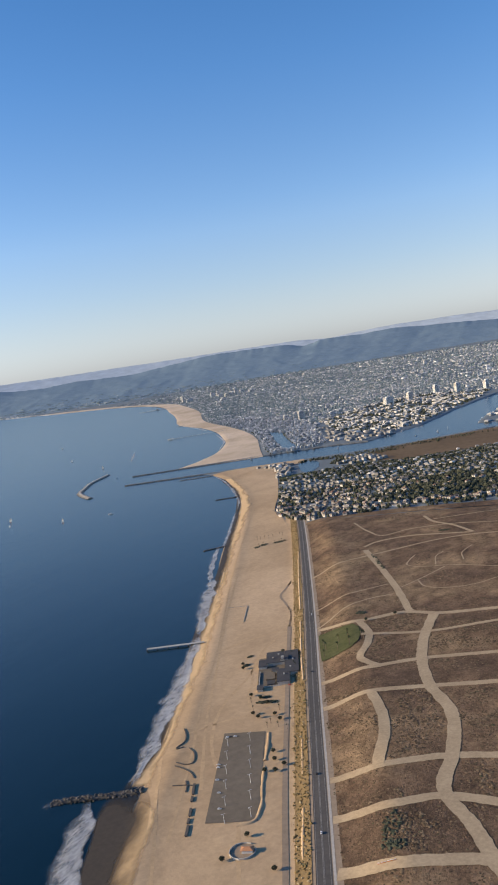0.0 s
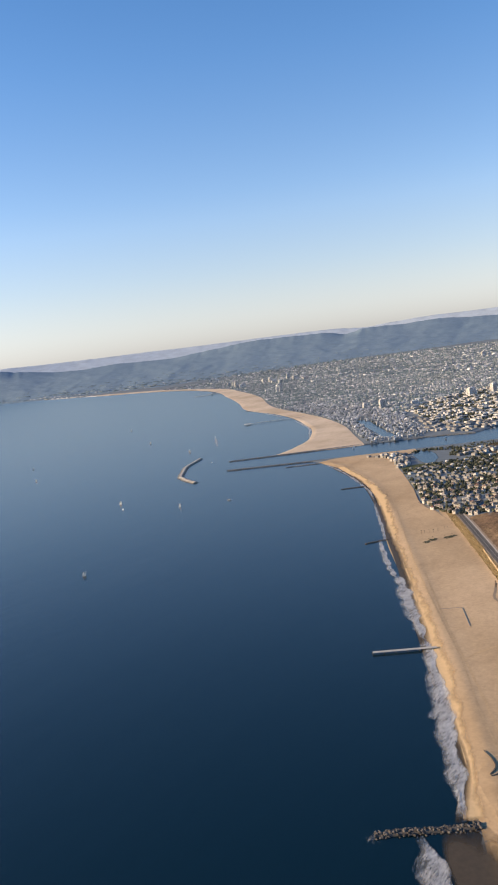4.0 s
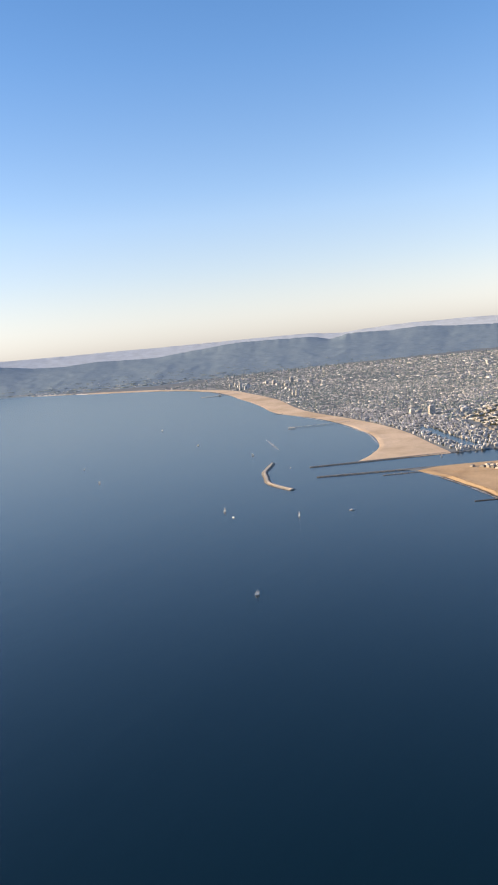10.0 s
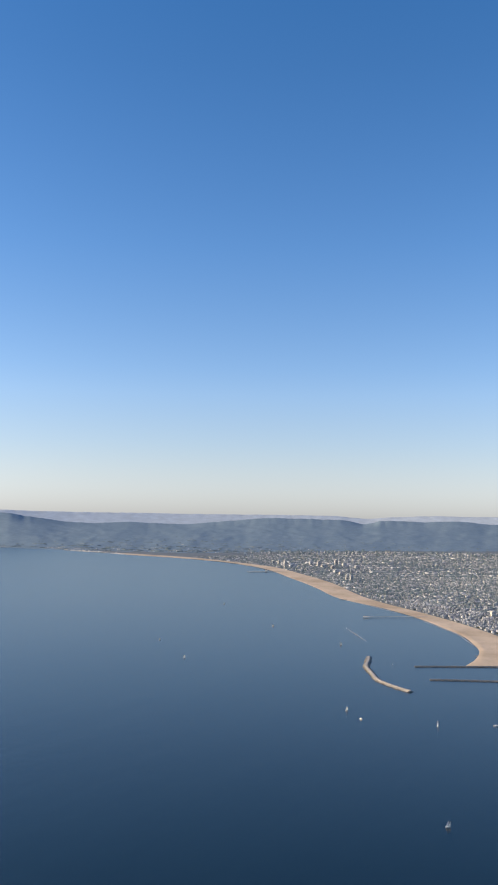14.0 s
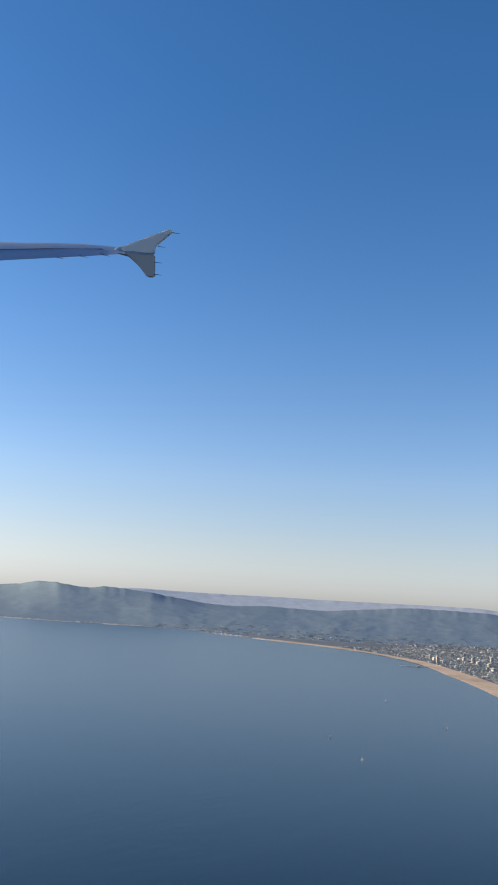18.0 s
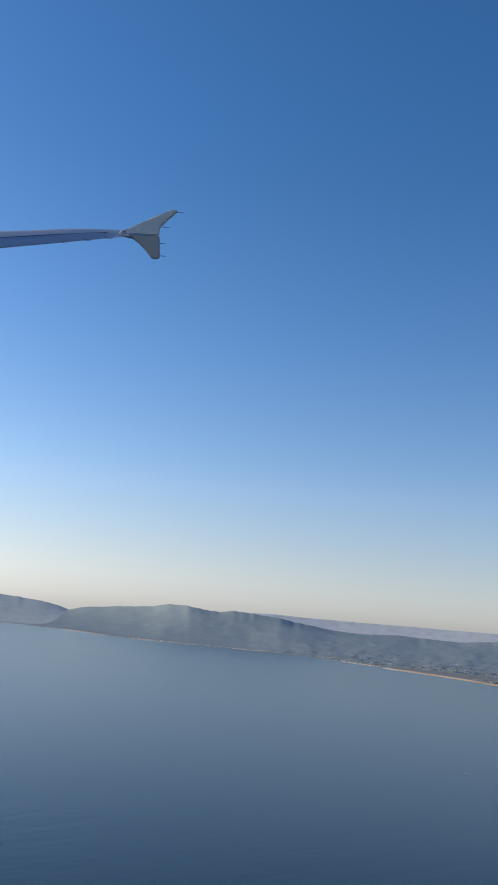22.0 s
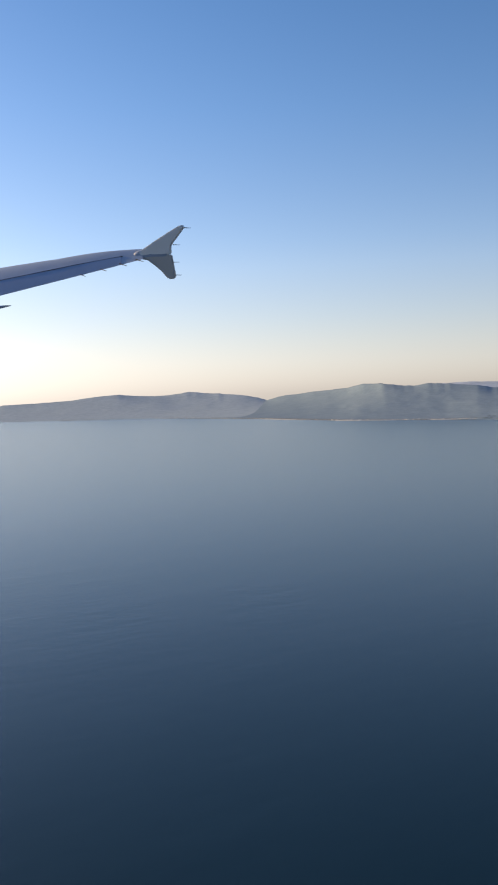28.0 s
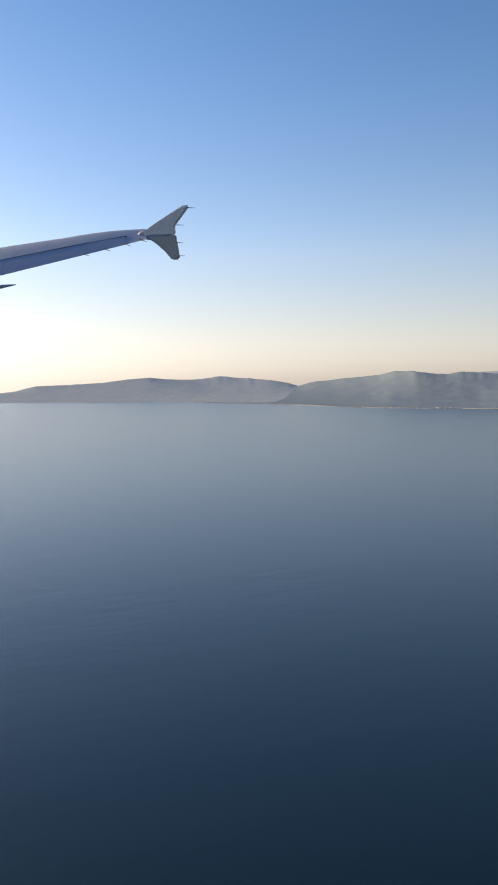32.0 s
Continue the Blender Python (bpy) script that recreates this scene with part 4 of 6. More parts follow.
rockwork("breakwater", [(-1795, 1628), (-1760, 1530), (-1718, 1400), (-1640, 1260), (-1568, 1141), (-1490, 1070), (-1404, 1010)], 28, 4.5, 4.0, PALE_ROCK, "angled pale boulder breakwater off the harbour mouth", "breakwater", 1, 0.3)
rockwork("jetty_south", [(-1413, 1266), (-912, 1518), (-645, 1660), (-342, 1843), (-140, 2036), (33, 2192), (500, 2440)], 18, 3.2, 3.4, JETTY_ROCK, "long grey boulder jetty on the channel's south side", "jetty", 2, 0.3)
rockwork("jetty_north", [(-1550, 1509), (-1074, 1818), (-938, 1908), (-792, 1986), (-554, 2060)], 18, 3.2, 3.4, JETTY_ROCK, "long grey boulder jetty on the channel's north side", "jetty", 3, 0.3)
rockwork("groin_short", [(-1144, 1300), (-1020, 1373)], 12, 2.2, 3.0, JETTY_ROCK, "short grey boulder groin beside the jetty", "groin", 4)
rockwork("rock_groin", [(159, -955), (205, -932), (255, -906)], 13, 2.4, 2.8, ROCK, "dark boulder groin with surf round its head", "groin", 5, every=0.78, single=True)
rockwork("rock_groin", [(-312, 156), (-265, 206)], 9, 2.0, 2.4, ROCK, "short dark boulder groin on the beach", "groin", 6)
rockwork("rock_groin", [(-676, 830), (-605, 874)], 10, 2.2, 2.4, ROCK, "dark boulder groin on the beach", "groin", 7)
rockwork("offshore_reef", [(-2943, 3997), (-2828, 4053)], 14, 2.5, 3.0, ROCK, "small dark boulder breakwater close to the beach", "breakwater", 8)


def pier(name, line, width, deck, label, wide_end=None, gap=14):
    c = chain(line, gap)
    base = at(*c[0], 0)
    thing = empty(name, Matrix.Translation(base), label, "pier")
    inv = thing.matrix_world.inverted()
    d = (c[-1] - c[0]) / np.hypot(*(c[-1] - c[0]))
    e = np.array([d[1], -d[0]])
    vs = [inv @ at(*(q + e * s_ * width / 2), h) for q in (c[0], c[-1]) for s_, h in ((-1, deck), (1, deck), (1, deck + 0.9), (-1, deck + 0.9))]
    fs = [(0, 1, 5, 4), (1, 2, 6, 5), (2, 3, 7, 6), (3, 0, 4, 7), (3, 2, 1, 0), (4, 5, 6, 7)]
    mesh_ob("deck", vs, fs, CONCRETE, thing)
    for q in c[::2]:
        for s_ in (-0.35, 0.35):
            p = q + e * s_ * width
            bm = bmesh.new()
            bmesh.ops.create_cone(bm, segments=7, radius1=0.6 * S, radius2=0.55 * S, depth=(deck + 3) * S, cap_ends=True,
                                  matrix=Matrix.Translation(inv @ at(p[0], p[1], (deck - 3) / 2)))
            part("pile", bm, ROCK, thing)
    if wide_end:
        bm = bmesh.new()
        bmesh.ops.create_cone(bm, segments=20, radius1=wide_end * S, radius2=wide_end * S, depth=1.1 * S, cap_ends=True, matrix=Matrix.Translation(inv @ at(*c[0], deck + 0.5)))
        part("round_head", bm, CONCRETE, thing, "round pier head")
    return thing


pier("beach_pier", [(-28, -499), (22, -477), (66, -455)], 6.5, 2.6, "low grey concrete groin pier crossing the surf", None, 8)
pier("fishing_pier", [(-2343, 3018), (-2190, 3135), (-2040, 3265)], 9, 6, "long concrete fishing pier with a round head", 24)
pier("amusement_pier", [(-5090, 6420), (-4806, 6834)], 40, 6, "broad distant pleasure pier", None, 40)
pier_sheds = empty("pier_hall", Matrix.Translation(at(-4960, 6610, 6.9)), "long low pale hall on the pleasure pier", "building")
part("wall", box_bm(90, 24, 9, turn=radians(120)), PALE_ROCK, pier_sheds)
part("roof", box_bm(94, 27, 1.2, z=9, turn=radians(120)), CONCRETE, pier_sheds)


# ---------------------------------------------------------------- surf
def foam_material():
    m, n, l, p = nodes_of("surf_foam")
    f = noise_node(n, l, 3.4, 9, 0.82, stretch=(1.4, 0.32, 1, 26))
    g = noise_node(n, l, 0.45, 5, 0.65, stretch=(1, 0.6, 1, 28))
    add = n.new("ShaderNodeMath")
    add.operation = 'MULTIPLY_ADD'
    l.new(f, add.inputs[0])
    add.inputs[1].default_value = 1.15
    l.new(g, add.inputs[2])
    at_ = n.new("ShaderNodeAttribute")
    at_.attribute_name = "thick"
    m2 = n.new("ShaderNodeMath")
    m2.operation = 'ADD'
    l.new(add.outputs[0], m2.inputs[0])
    l.new(at_.outputs["Fac"], m2.inputs[1])
    half = n.new("ShaderNodeMath")
    half.operation = 'MULTIPLY'
    half.inputs[1].default_value = 0.5
    l.new(m2.outputs[0], half.inputs[0])
    l.new(ramp(n, l, half.outputs[0], [(0.64, (0, 0, 0)), (0.76, (0.24, 0.24, 0.24)), (0.86, (0.55, 0.55, 0.55)), (1.0, (0.8, 0.8, 0.8))]), p.inputs["Alpha"])
    l.new(ramp(n, l, f, [(0.3, (0.36, 0.38, 0.38)), (0.62, (0.76, 0.74, 0.70))]), p.inputs["Base Color"])
    p.inputs["Roughness"].default_value = 0.95
    bump(n, l, f, 0.8, 0.08, p)
    return m


FOAM = foam_material()


def surf(line, width, label, lift=0.35, power=1.0):
    c = chain(line, 5)
    d = np.gradient(c[:, :2], axis=0)
    d /= np.hypot(d[:, 0], d[:, 1])[:, None]
    nr = np.stack([d[:, 1], -d[:, 0]], 1)
    if nr[:, 0].mean() < 0:          # count from the sea towards the sand
        nr = -nr
    n = len(c)
    w = np.array([width * (0.12 + 0.88 * math.sin(math.pi * (i + 0.5) / n)**0.7) * (0.8 + 0.5 * noise.noise(Vector((q[0] * 0.03, q[1] * 0.03, 1)))) for i, q in enumerate(c)])
    prof = (0.1, 0.32, 0.46, 0.56, 0.62, 0.68, 0.74, 0.72, 0.4)
    rows = []
    for k in range(len(prof)):
        wob = np.array([noise.noise(Vector((q[0] * 0.06, q[1] * 0.06, k * 0.25))) + 0.5 * noise.noise(Vector((q[0] * 0.17, q[1] * 0.17, k * 0.4))) for q in c]) * 3.0
        rows.append(c + nr * ((k / (len(prof) - 1) - 0.5) * w * 1.15 + wob)[:, None])
    vs = []
    for k, r_ in enumerate(rows):
        hh = np.maximum(height(r_[:, 0], r_[:, 1]), 0)
        vs += [at(q[0], q[1], z + lift + (0.9 if 2 < k < 6 else 0.6)) for q, z in zip(r_, hh)]
    fs = [(k * n + i, k * n + i + 1, (k + 1) * n + i + 1, (k + 1) * n + i) for k in range(len(prof) - 1) for i in range(n - 1)]
    ob = mesh_ob("surf", vs, fs, FOAM, None, True)
    thick = ob.data.attributes.new("thick", 'FLOAT', 'POINT')
    ends = np.minimum(1, np.minimum(np.arange(n), np.arange(n)[::-1]) / 8)
    thick.data.foreach_set("value", np.concatenate([ends * v * power for v in prof]))
    return tagged(ob, label, "surf", kind="stuff")


surf([(240, -911), (216, -853), (198, -808), (173, -755), (141, -671), (94, -563), (56, -473), (22, -403)], 36, "white broken surf along the beach")
surf([(40, -441), (14, -388), (-10, -343), (-48, -273), (-108, -148), (-146, -69)], 33, "white broken surf along the beach")
surf([(-118, -131), (-156, -69), (-196, 2), (-241, 92), (-292, 202)], 20, "thin white surf by the groin")
surf([(196, -936), (214, -962), (246, -1022), (284, -1092), (350, -1220)], 46, "white broken surf south of the boulder groin")
surf([(150, -948), (160, -966), (178, -972)], 12, "white water round the groin's head")
surf([(-262, 165), (-318, 290), (-400, 462), (-470, 610)], 12, "thin white swash")
surf([(-480, 640), (-560, 790), (-640, 910), (-770, 1090), (-890, 1240), (-1010, 1365)], 12, "thin white swash on the beach's bend")
surf([(-1450, 2150), (-1540, 2330), (-1670, 2590), (-1850, 2850), (-2020, 3080)], 16, "thin white swash along the north beach")
surf([(-2250, 3360), (-2480, 3600), (-2760, 3880)], 18, "thin white swash along the north beach")
surf([(-2246, 2466), (-2100, 2245), (-1960, 2042)], 20, "white wake of a motor boat", 0.2, 0.9)


# ---------------------------------------------------------------- boats
HULL = surface("white_hull", (0.72, 0.72, 0.70), (0.78, 0.78, 0.76), 2.0, 10.0, 0.35, relief=0, spec=0.5)
SAIL = surface("white_sail", (0.78, 0.77, 0.74), (0.84, 0.83, 0.80), 2.0, 8.0, 0.8, relief=0)
sn, sl = SAIL.node_tree.nodes, SAIL.node_tree.links
thin, both = sn.new("ShaderNodeBsdfTranslucent"), sn.new("ShaderNodeMixShader")   # daylight shines through the cloth
thin.inputs["Color"].default_value = (0.85, 0.83, 0.78, 1)
both.inputs[0].default_value = 0.5
sl.new(sn["Principled BSDF"].outputs[0], both.inputs[1])
sl.new(thin.outputs[0], both.inputs[2])
sl.new(both.outputs[0], sn["Material Output"].inputs[0])
DECKMAT = surface("boat_deck", (0.30, 0.24, 0.17), (0.38, 0.31, 0.23), 2.0, 10.0, 0.7, relief=0)


def hull_bm(ln, beam, free):
    bm = bmesh.new()
    rings = []
    for k in range(9):
        u = k / 8
        w = beam / 2 * math.sin(math.pi * min(1, 0.18 + u * 0.82)) ** 0.7 * (0.75 if k == 0 else 1)
        if k == 8:
            w = 0.06
        xx = ln * (u - 0.5)
        rings.append([bm.verts.new((xx * S, yy * S, zz * S)) for yy, zz in ((-w, free * (1 + 0.25 * u)), (-w * 0.75, 0), (0, -0.6), (w * 0.75, 0), (w, free * (1 + 0.25 * u)))])
    for a, b in zip(rings[:-1], rings[1:]):
        for j in range(4):
            bm.faces.new((a[j], a[j + 1], b[j + 1], b[j]))
        bm.faces.new((a[4], a[0], b[0], b[4]))
    bm.faces.new(rings[0][::-1])
    bm.faces.new(rings[-1])
    bmesh.ops.recalc_face_normals(bm, faces=bm.faces)
    return bm


def sail_bm(x0, x1, z0, z1, belly):
    bm = bmesh.new()
    grid = []
    for i in range(7):
        v = i / 6
        row = []
        for j in range(5):
            u = j / 4
            xx = x0 + (x1 - x0) * u * (1 - v)
            yy = belly * math.sin(math.pi * u) * (1 - v * 0.7)
            row.append(bm.verts.new((xx * S, yy * S, (z0 + (z1 - z0) * v) * S)))
        grid.append(row)
    for i in range(6):
        for j in range(4):
            bm.faces.new((grid[i][j], grid[i][j + 1], grid[i + 1][j + 1], grid[i + 1][j]))
    bmesh.ops.solidify(bm, geom=bm.faces[:], thickness=0.06 * S)
    return bm


def sailboat(x, y, ln, turn, label):
    b = empty("sailboat", pose(*at(x, y, 0), 0, 6, turn), label, "sailboat", "boats in the bay")
    part("hull", hull_bm(ln, ln * 0.3, 1.1), HULL, b)
    part("cabin", box_bm(ln * 0.3, ln * 0.16, 0.8, 0, 0, 1.1, 0.1), HULL, b)
    bm = bmesh.new()
    bmesh.ops.create_cone(bm, segments=6, radius1=0.12 * S, radius2=0.07 * S, depth=ln * 1.35 * S, cap_ends=True, matrix=Matrix.Translation((ln * 0.08 * S, 0, (1 + ln * 0.67) * S)))
    part("mast", bm, DARK, b)
    part("mainsail", sail_bm(ln * 0.06, -ln * 0.42, 2.0, ln * 1.28, ln * 0.07), SAIL, b, "white mainsail")
    part("jib", sail_bm(ln * 0.47, ln * 0.1, 1.5, ln * 1.1, ln * 0.06), SAIL, b, "white jib")
    return b


def motorboat(x, y, ln, turn, label):
    b = empty("motorboat", pose(*at(x, y, 0), 0, 0, turn), label, "motor boat", "boats in the bay")
    part("hull", hull_bm(ln, ln * 0.3, 1.6), HULL, b)
    house_ = part("deckhouse", box_bm(ln * 0.42, ln * 0.2, 1.7, -ln * 0.04, 0, 1.6, 0.15), HULL, b)
    part("windscreen", box_bm(ln * 0.06, ln * 0.19, 0.9, ln * 0.185, 0, 2.1, 0.1), DARK, house_, "dark windscreen")
    part("flybridge", box_bm(ln * 0.2, ln * 0.17, 0.7, -ln * 0.08, 0, 3.3, 0.1), HULL, b)
    part("cockpit", box_bm(ln * 0.2, ln * 0.18, 0.3, -ln * 0.36, 0, 1.62), DECKMAT, b)
    return b


for x, y, ln, a in ((-3455, 3165, 14, 60), (-2625, 2315, 15, 50), (-2035, 1888, 16, 230), (-2831, 1523, 10, 40), (-2444, 1158, 12, 70), (-1484, 630, 14, 75),
                    (-934, -186, 13, 40), (-1182, 586, 15, 95), (-1032, 1760, 13, 30), (-642, 1900, 12, 30), (-250, 2191, 12, 20), (-220, 2263, 12, 100)):
    sailboat(x, y, ln * 0.8, a, "white sailboat under full sail on the bay" if y < 1700 or x < -1500 else "white sailboat under sail in the harbour channel")
motorboat(-1403, 545, 11, 160, "white motor boat on open water")
motorboat(-1037, 682, 18, 20, "white motor yacht with a flybridge")
motorboat(-1642, 1503, 8, 60, "small white motor boat inside the breakwater")
motorboat(-2252, 2474, 10, 128, "white motor boat trailing a wake")
for x, y, ln, a in ((-452, 2480, 12, 70), (-430, 2560, 14, 75), (-425, 2650, 12, 80), (-424, 2760, 15, 85), (-420, 2870, 12, 85), (-416, 2990, 16, 80), (-108, 2420, 13, 100), (-118, 2500, 12, 95),
                    (-130, 2590, 14, 95), (-128, 2780, 12, 80), (-112, 2960, 15, 80), (-92, 3080, 12, 80), (-470, 2330, 13, 60), (-500, 2200, 12, 60)):
    motorboat(x, y, ln, a, "white motor boat moored by the harbour bank")
motorboat(-330, 2110, 14, 35, "white motor boat in the harbour channel")


# ---------------------------------------------------------------- town
WALLS = varied("house_wall", [(0.0, (0.32, 0.29, 0.25)), (0.28, (0.54, 0.50, 0.44)), (0.48, (0.28, 0.25, 0.22)), (0.66, (0.42, 0.385, 0.34)), (0.9, (0.72, 0.68, 0.61)), (1.0, (0.42, 0.33, 0.25))], 0.85, island=False)
ROOFS = varied("house_roof", [(0.0, (0.09, 0.08, 0.075)), (0.35, (0.16, 0.14, 0.125)), (0.65, (0.26, 0.23, 0.20)), (0.85, (0.22, 0.11, 0.075)), (1.0, (0.42, 0.39, 0.36))], 0.9, island=False)
GLASS = surface("dark_window", (0.025, 0.03, 0.04), (0.04, 0.05, 0.06), 2.0, 8.0, 0.12, relief=0, spec=0.6)
# building tones lifted and cooled, with distance haze painted in
HAZED_CITY = varied("town_buildings", [(0.0, (0.20, 0.225, 0.235)), (0.35, (0.29, 0.305, 0.31)), (0.65, (0.40, 0.405, 0.40)), (0.82, (0.46, 0.455, 0.445)), (0.93, (0.58, 0.57, 0.55)), (1.0, (0.78, 0.77, 0.74))], 0.85)
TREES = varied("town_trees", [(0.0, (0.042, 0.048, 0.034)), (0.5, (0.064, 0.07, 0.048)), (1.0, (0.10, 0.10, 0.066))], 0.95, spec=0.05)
# tree green paled to blue-grey: the haze over the plain is painted in
HAZED_TREES = varied("hazed_trees", [(0.0, (0.13, 0.18, 0.19)), (0.5, (0.165, 0.212, 0.222)), (1.0, (0.205, 0.245, 0.25))], 0.95, spec=0.05)


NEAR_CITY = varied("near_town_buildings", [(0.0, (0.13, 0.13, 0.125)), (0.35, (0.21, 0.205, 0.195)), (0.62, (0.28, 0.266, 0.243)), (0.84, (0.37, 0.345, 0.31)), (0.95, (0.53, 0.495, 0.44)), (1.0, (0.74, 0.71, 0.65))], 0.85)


def house(kind):
    """One of six house shapes: walls, roof, windows."""
    w, d, h, flat = ((13, 10, 6, 1), (15, 11, 7.5, 0), (11, 9, 9, 1), (17, 12, 6, 0), (12, 12, 8, 1), (20, 11, 9.5, 1))[kind]
    b = empty("house", Matrix.Identity(4), "small stucco house with dark windows on the hillside", "house", "houses by the beach")
    shell = part("wall", box_bm(w, d, h + 2, z=-2, bevel=0.1), WALLS, b)
    if flat:
        bm = box_bm(w + 0.5, d + 0.5, 0.5, z=h)
        box_bm(w * 0.35, d * 0.4, 1.6, x=w * 0.12, y=d * 0.1, z=h + 0.5, bm=bm)
        part("roof", bm, ROOFS, b)
    else:
        part("roof", hip_bm(w, d, h, 2.6), ROOFS, b)
    for s_ in (-1, 1):
        part("window", box_bm(w * 0.6, 0.16, 1.5, 0, s_ * d / 2, h - 2.4), GLASS, shell)
        part("window", box_bm(0.16, d * 0.5, 1.5, s_ * w / 2, 0, h - 2.4), GLASS, shell)
    if h > 7:
        part("balcony", box_bm(w * 0.7, 1.6, 1.0, 0, -d / 2 - 0.8, h - 3.6, 0.08), WALLS, b)
    return b


protos = [house(k) for k in range(6)]
HOUSING = [(-235, 470), (-330, 640), (-430, 850), (-560, 1110), (-380, 1090), (-250, 1060), (-140, 1230), (20, 1330), (170, 1470), (420, 1420), (620, 1100), (600, 640), (383, 520), (120, 462), (-95, 395)]
rng = np.random.default_rng(11)
spots = []
for i in range(60):
    for j in range(60):
        u, v = i * 22.0, j * 25.0
        px, py = -620 + u * 0.93 - v * 0.42 + 330, 330 + u * 0.36 + v * 0.9 - 90
        if (j % 3) == 2:
            continue
        spots.append((px + rng.normal(0, 5) + 9 * math.sin(py * 0.011), py + rng.normal(0, 5) + 14 * math.sin(px * 0.012)))
sp = np.array(spots)
sp = sp[inside(HOUSING, sp[:, 0], sp[:, 1])]
dark = inside([(20, 560), (100, 540), (300, 560), (420, 700), (330, 960), (170, 940), (60, 800)], sp[:, 0], sp[:, 1])
sp = sp[np.where(dark, rng.random(len(sp)) < 0.25, rng.random(len(sp)) < np.where(sp[:, 1] < 620, 0.95, 0.72))]
order = np.argsort(sp[:, 1] + 0.35 * np.abs(sp[:, 0] + 100))
near, rest = sp[order[:296]], sp[order[296:]]
used = set()
for n_, (px, py) in enumerate(near):
    k = int(rng.integers(0, 6))
    m = Matrix.Translation(at(px, py, h1(px, py))) @ Matrix.Rotation(radians(-16 + rng.normal(0, 14) + 90 * int(rng.integers(0, 2))), 4, 'Z')
    if k in used:
        copy_thing(protos[k], m)
    else:
        protos[k].matrix_world = m
        used.add(k)


def scatter_boxes(name, px, py, label, size=(9, 17), tall=(4, 7.5), ang=22, seed=1, material=None):
    """Many small buildings at places in true metres."""
    g = np.random.default_rng(seed)
    n = len(px)
    a = np.radians(ang + g.normal(0, 3, n)) + (np.pi / 2) * g.integers(0, 2, n)
    tagged(boxes(name, px, py, height(px, py), g.uniform(*size, n), g.uniform(size[0], size[1] * 0.8, n), g.uniform(*tall, n), a, material or HAZED_CITY), label, "buildings", kind="stuff")


scatter_boxes("more_houses", rest[:, 0], rest[:, 1], "small pale houses crowded on the hill", (10, 18), (5, 9), -16, 2, NEAR_CITY)


def grid_fill(poly, du, dv, ang, keep, seed, skip=5, patchy=0.0):
    """Places on a street grid inside a polygon, in true metres."""
    p = np.array(poly, float)
    g = np.random.default_rng(seed)
    cx, cy = p.mean(0)
    R_ = np.abs(p - (cx, cy)).max() * 1.5
    u = np.arange(-R_, R_, du)
    v = np.arange(-R_, R_, dv)
    U, V = np.meshgrid(u, v)
    J = np.arange(len(v))[:, None] + np.zeros_like(U)
    ok = (J % skip) != 0
    U, V = U[ok], V[ok]
    ca, sa_ = math.cos(radians(ang)), math.sin(radians(ang))
    X, Y = cx + U * ca - V * sa_ + g.normal(0, du * 0.12, U.shape), cy + U * sa_ + V * ca + g.normal(0, dv * 0.12, U.shape)
    m = inside(poly, X, Y)
    X, Y = X[m], Y[m]
    if patchy:                   # leafy quarters and built-up strips
        k = np.array([noise.noise(Vector((x_ * 0.0007 + y_ * 0.0005, y_ * 0.0022 - x_ * 0.0016, seed))) + 0.5 * noise.noise(Vector((x_ * 0.003, y_ * 0.004, seed))) for x_, y_ in zip(X, Y)])
        keep = np.clip(keep + patchy * k, 0.06, 0.96)
    m = g.random(X.shape) < keep
    for wet in (CHANNEL, CANAL, LAGOON):
        m[m] &= ~inside(wet, X[m], Y[m])
    return X[m], Y[m]


LAGOON = [(-640, 1452), (-655, 1520), (-640, 1560), (-600, 1548), (-560, 1490), (-514, 1385), (-497, 1290), (-520, 1262), (-556, 1300), (-600, 1380)]
CANAL = [(-1500, 2850), (-1420, 2810), (-1360, 2755), (-1170, 2440), (-1000, 2170), (-910, 2065), (-920, 1990), (-980, 2000), (-1075, 2160), (-1225, 2400)]
# the long sand spit's houses and the plain beyond, out to the foot of the hills
SPIT = [(-990, 1850), (-1150, 2110), (-1420, 2580), (-1755, 3050), (-2110, 3465), (-2610, 4000), (-2400, 4250), (-1900, 3800), (-1500, 3380), (-1150, 2850), (-800, 2150), (-780, 2010)]
scatter_boxes("spit_houses", *grid_fill(SPIT, 18, 21, 33, 0.74, 3, 4), "dense pale houses behind the north beach", (9, 15), (6, 12), 33, 3)
VENICE = [(-2620, 4000), (-3690, 5560), (-4480, 6560), (-3000, 7600), (-600, 5400), (-1400, 3700), (-1900, 3850)]
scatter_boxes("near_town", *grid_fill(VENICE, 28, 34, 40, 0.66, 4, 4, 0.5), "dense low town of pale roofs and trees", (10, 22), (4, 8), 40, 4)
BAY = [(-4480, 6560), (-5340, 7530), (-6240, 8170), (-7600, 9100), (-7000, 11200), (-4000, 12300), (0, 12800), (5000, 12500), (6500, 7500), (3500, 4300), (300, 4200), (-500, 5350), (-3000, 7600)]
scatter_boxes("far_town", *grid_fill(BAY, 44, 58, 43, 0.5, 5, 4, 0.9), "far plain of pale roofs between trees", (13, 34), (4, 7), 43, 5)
BIGROOF = varied("large_flat_roof", [(0.0, (0.32, 0.325, 0.325)), (0.5, (0.45, 0.45, 0.44)), (0.85, (0.60, 0.595, 0.58)), (1.0, (0.80, 0.79, 0.76))], 0.85)
scatter_boxes("avenue_roofs", *grid_fill(BAY, 62, 400, 43, 0.45, 27, 900, 0.9), "rows of larger pale buildings along the plain's avenues", (20, 58), (5, 11), 43, 27, BIGROOF)
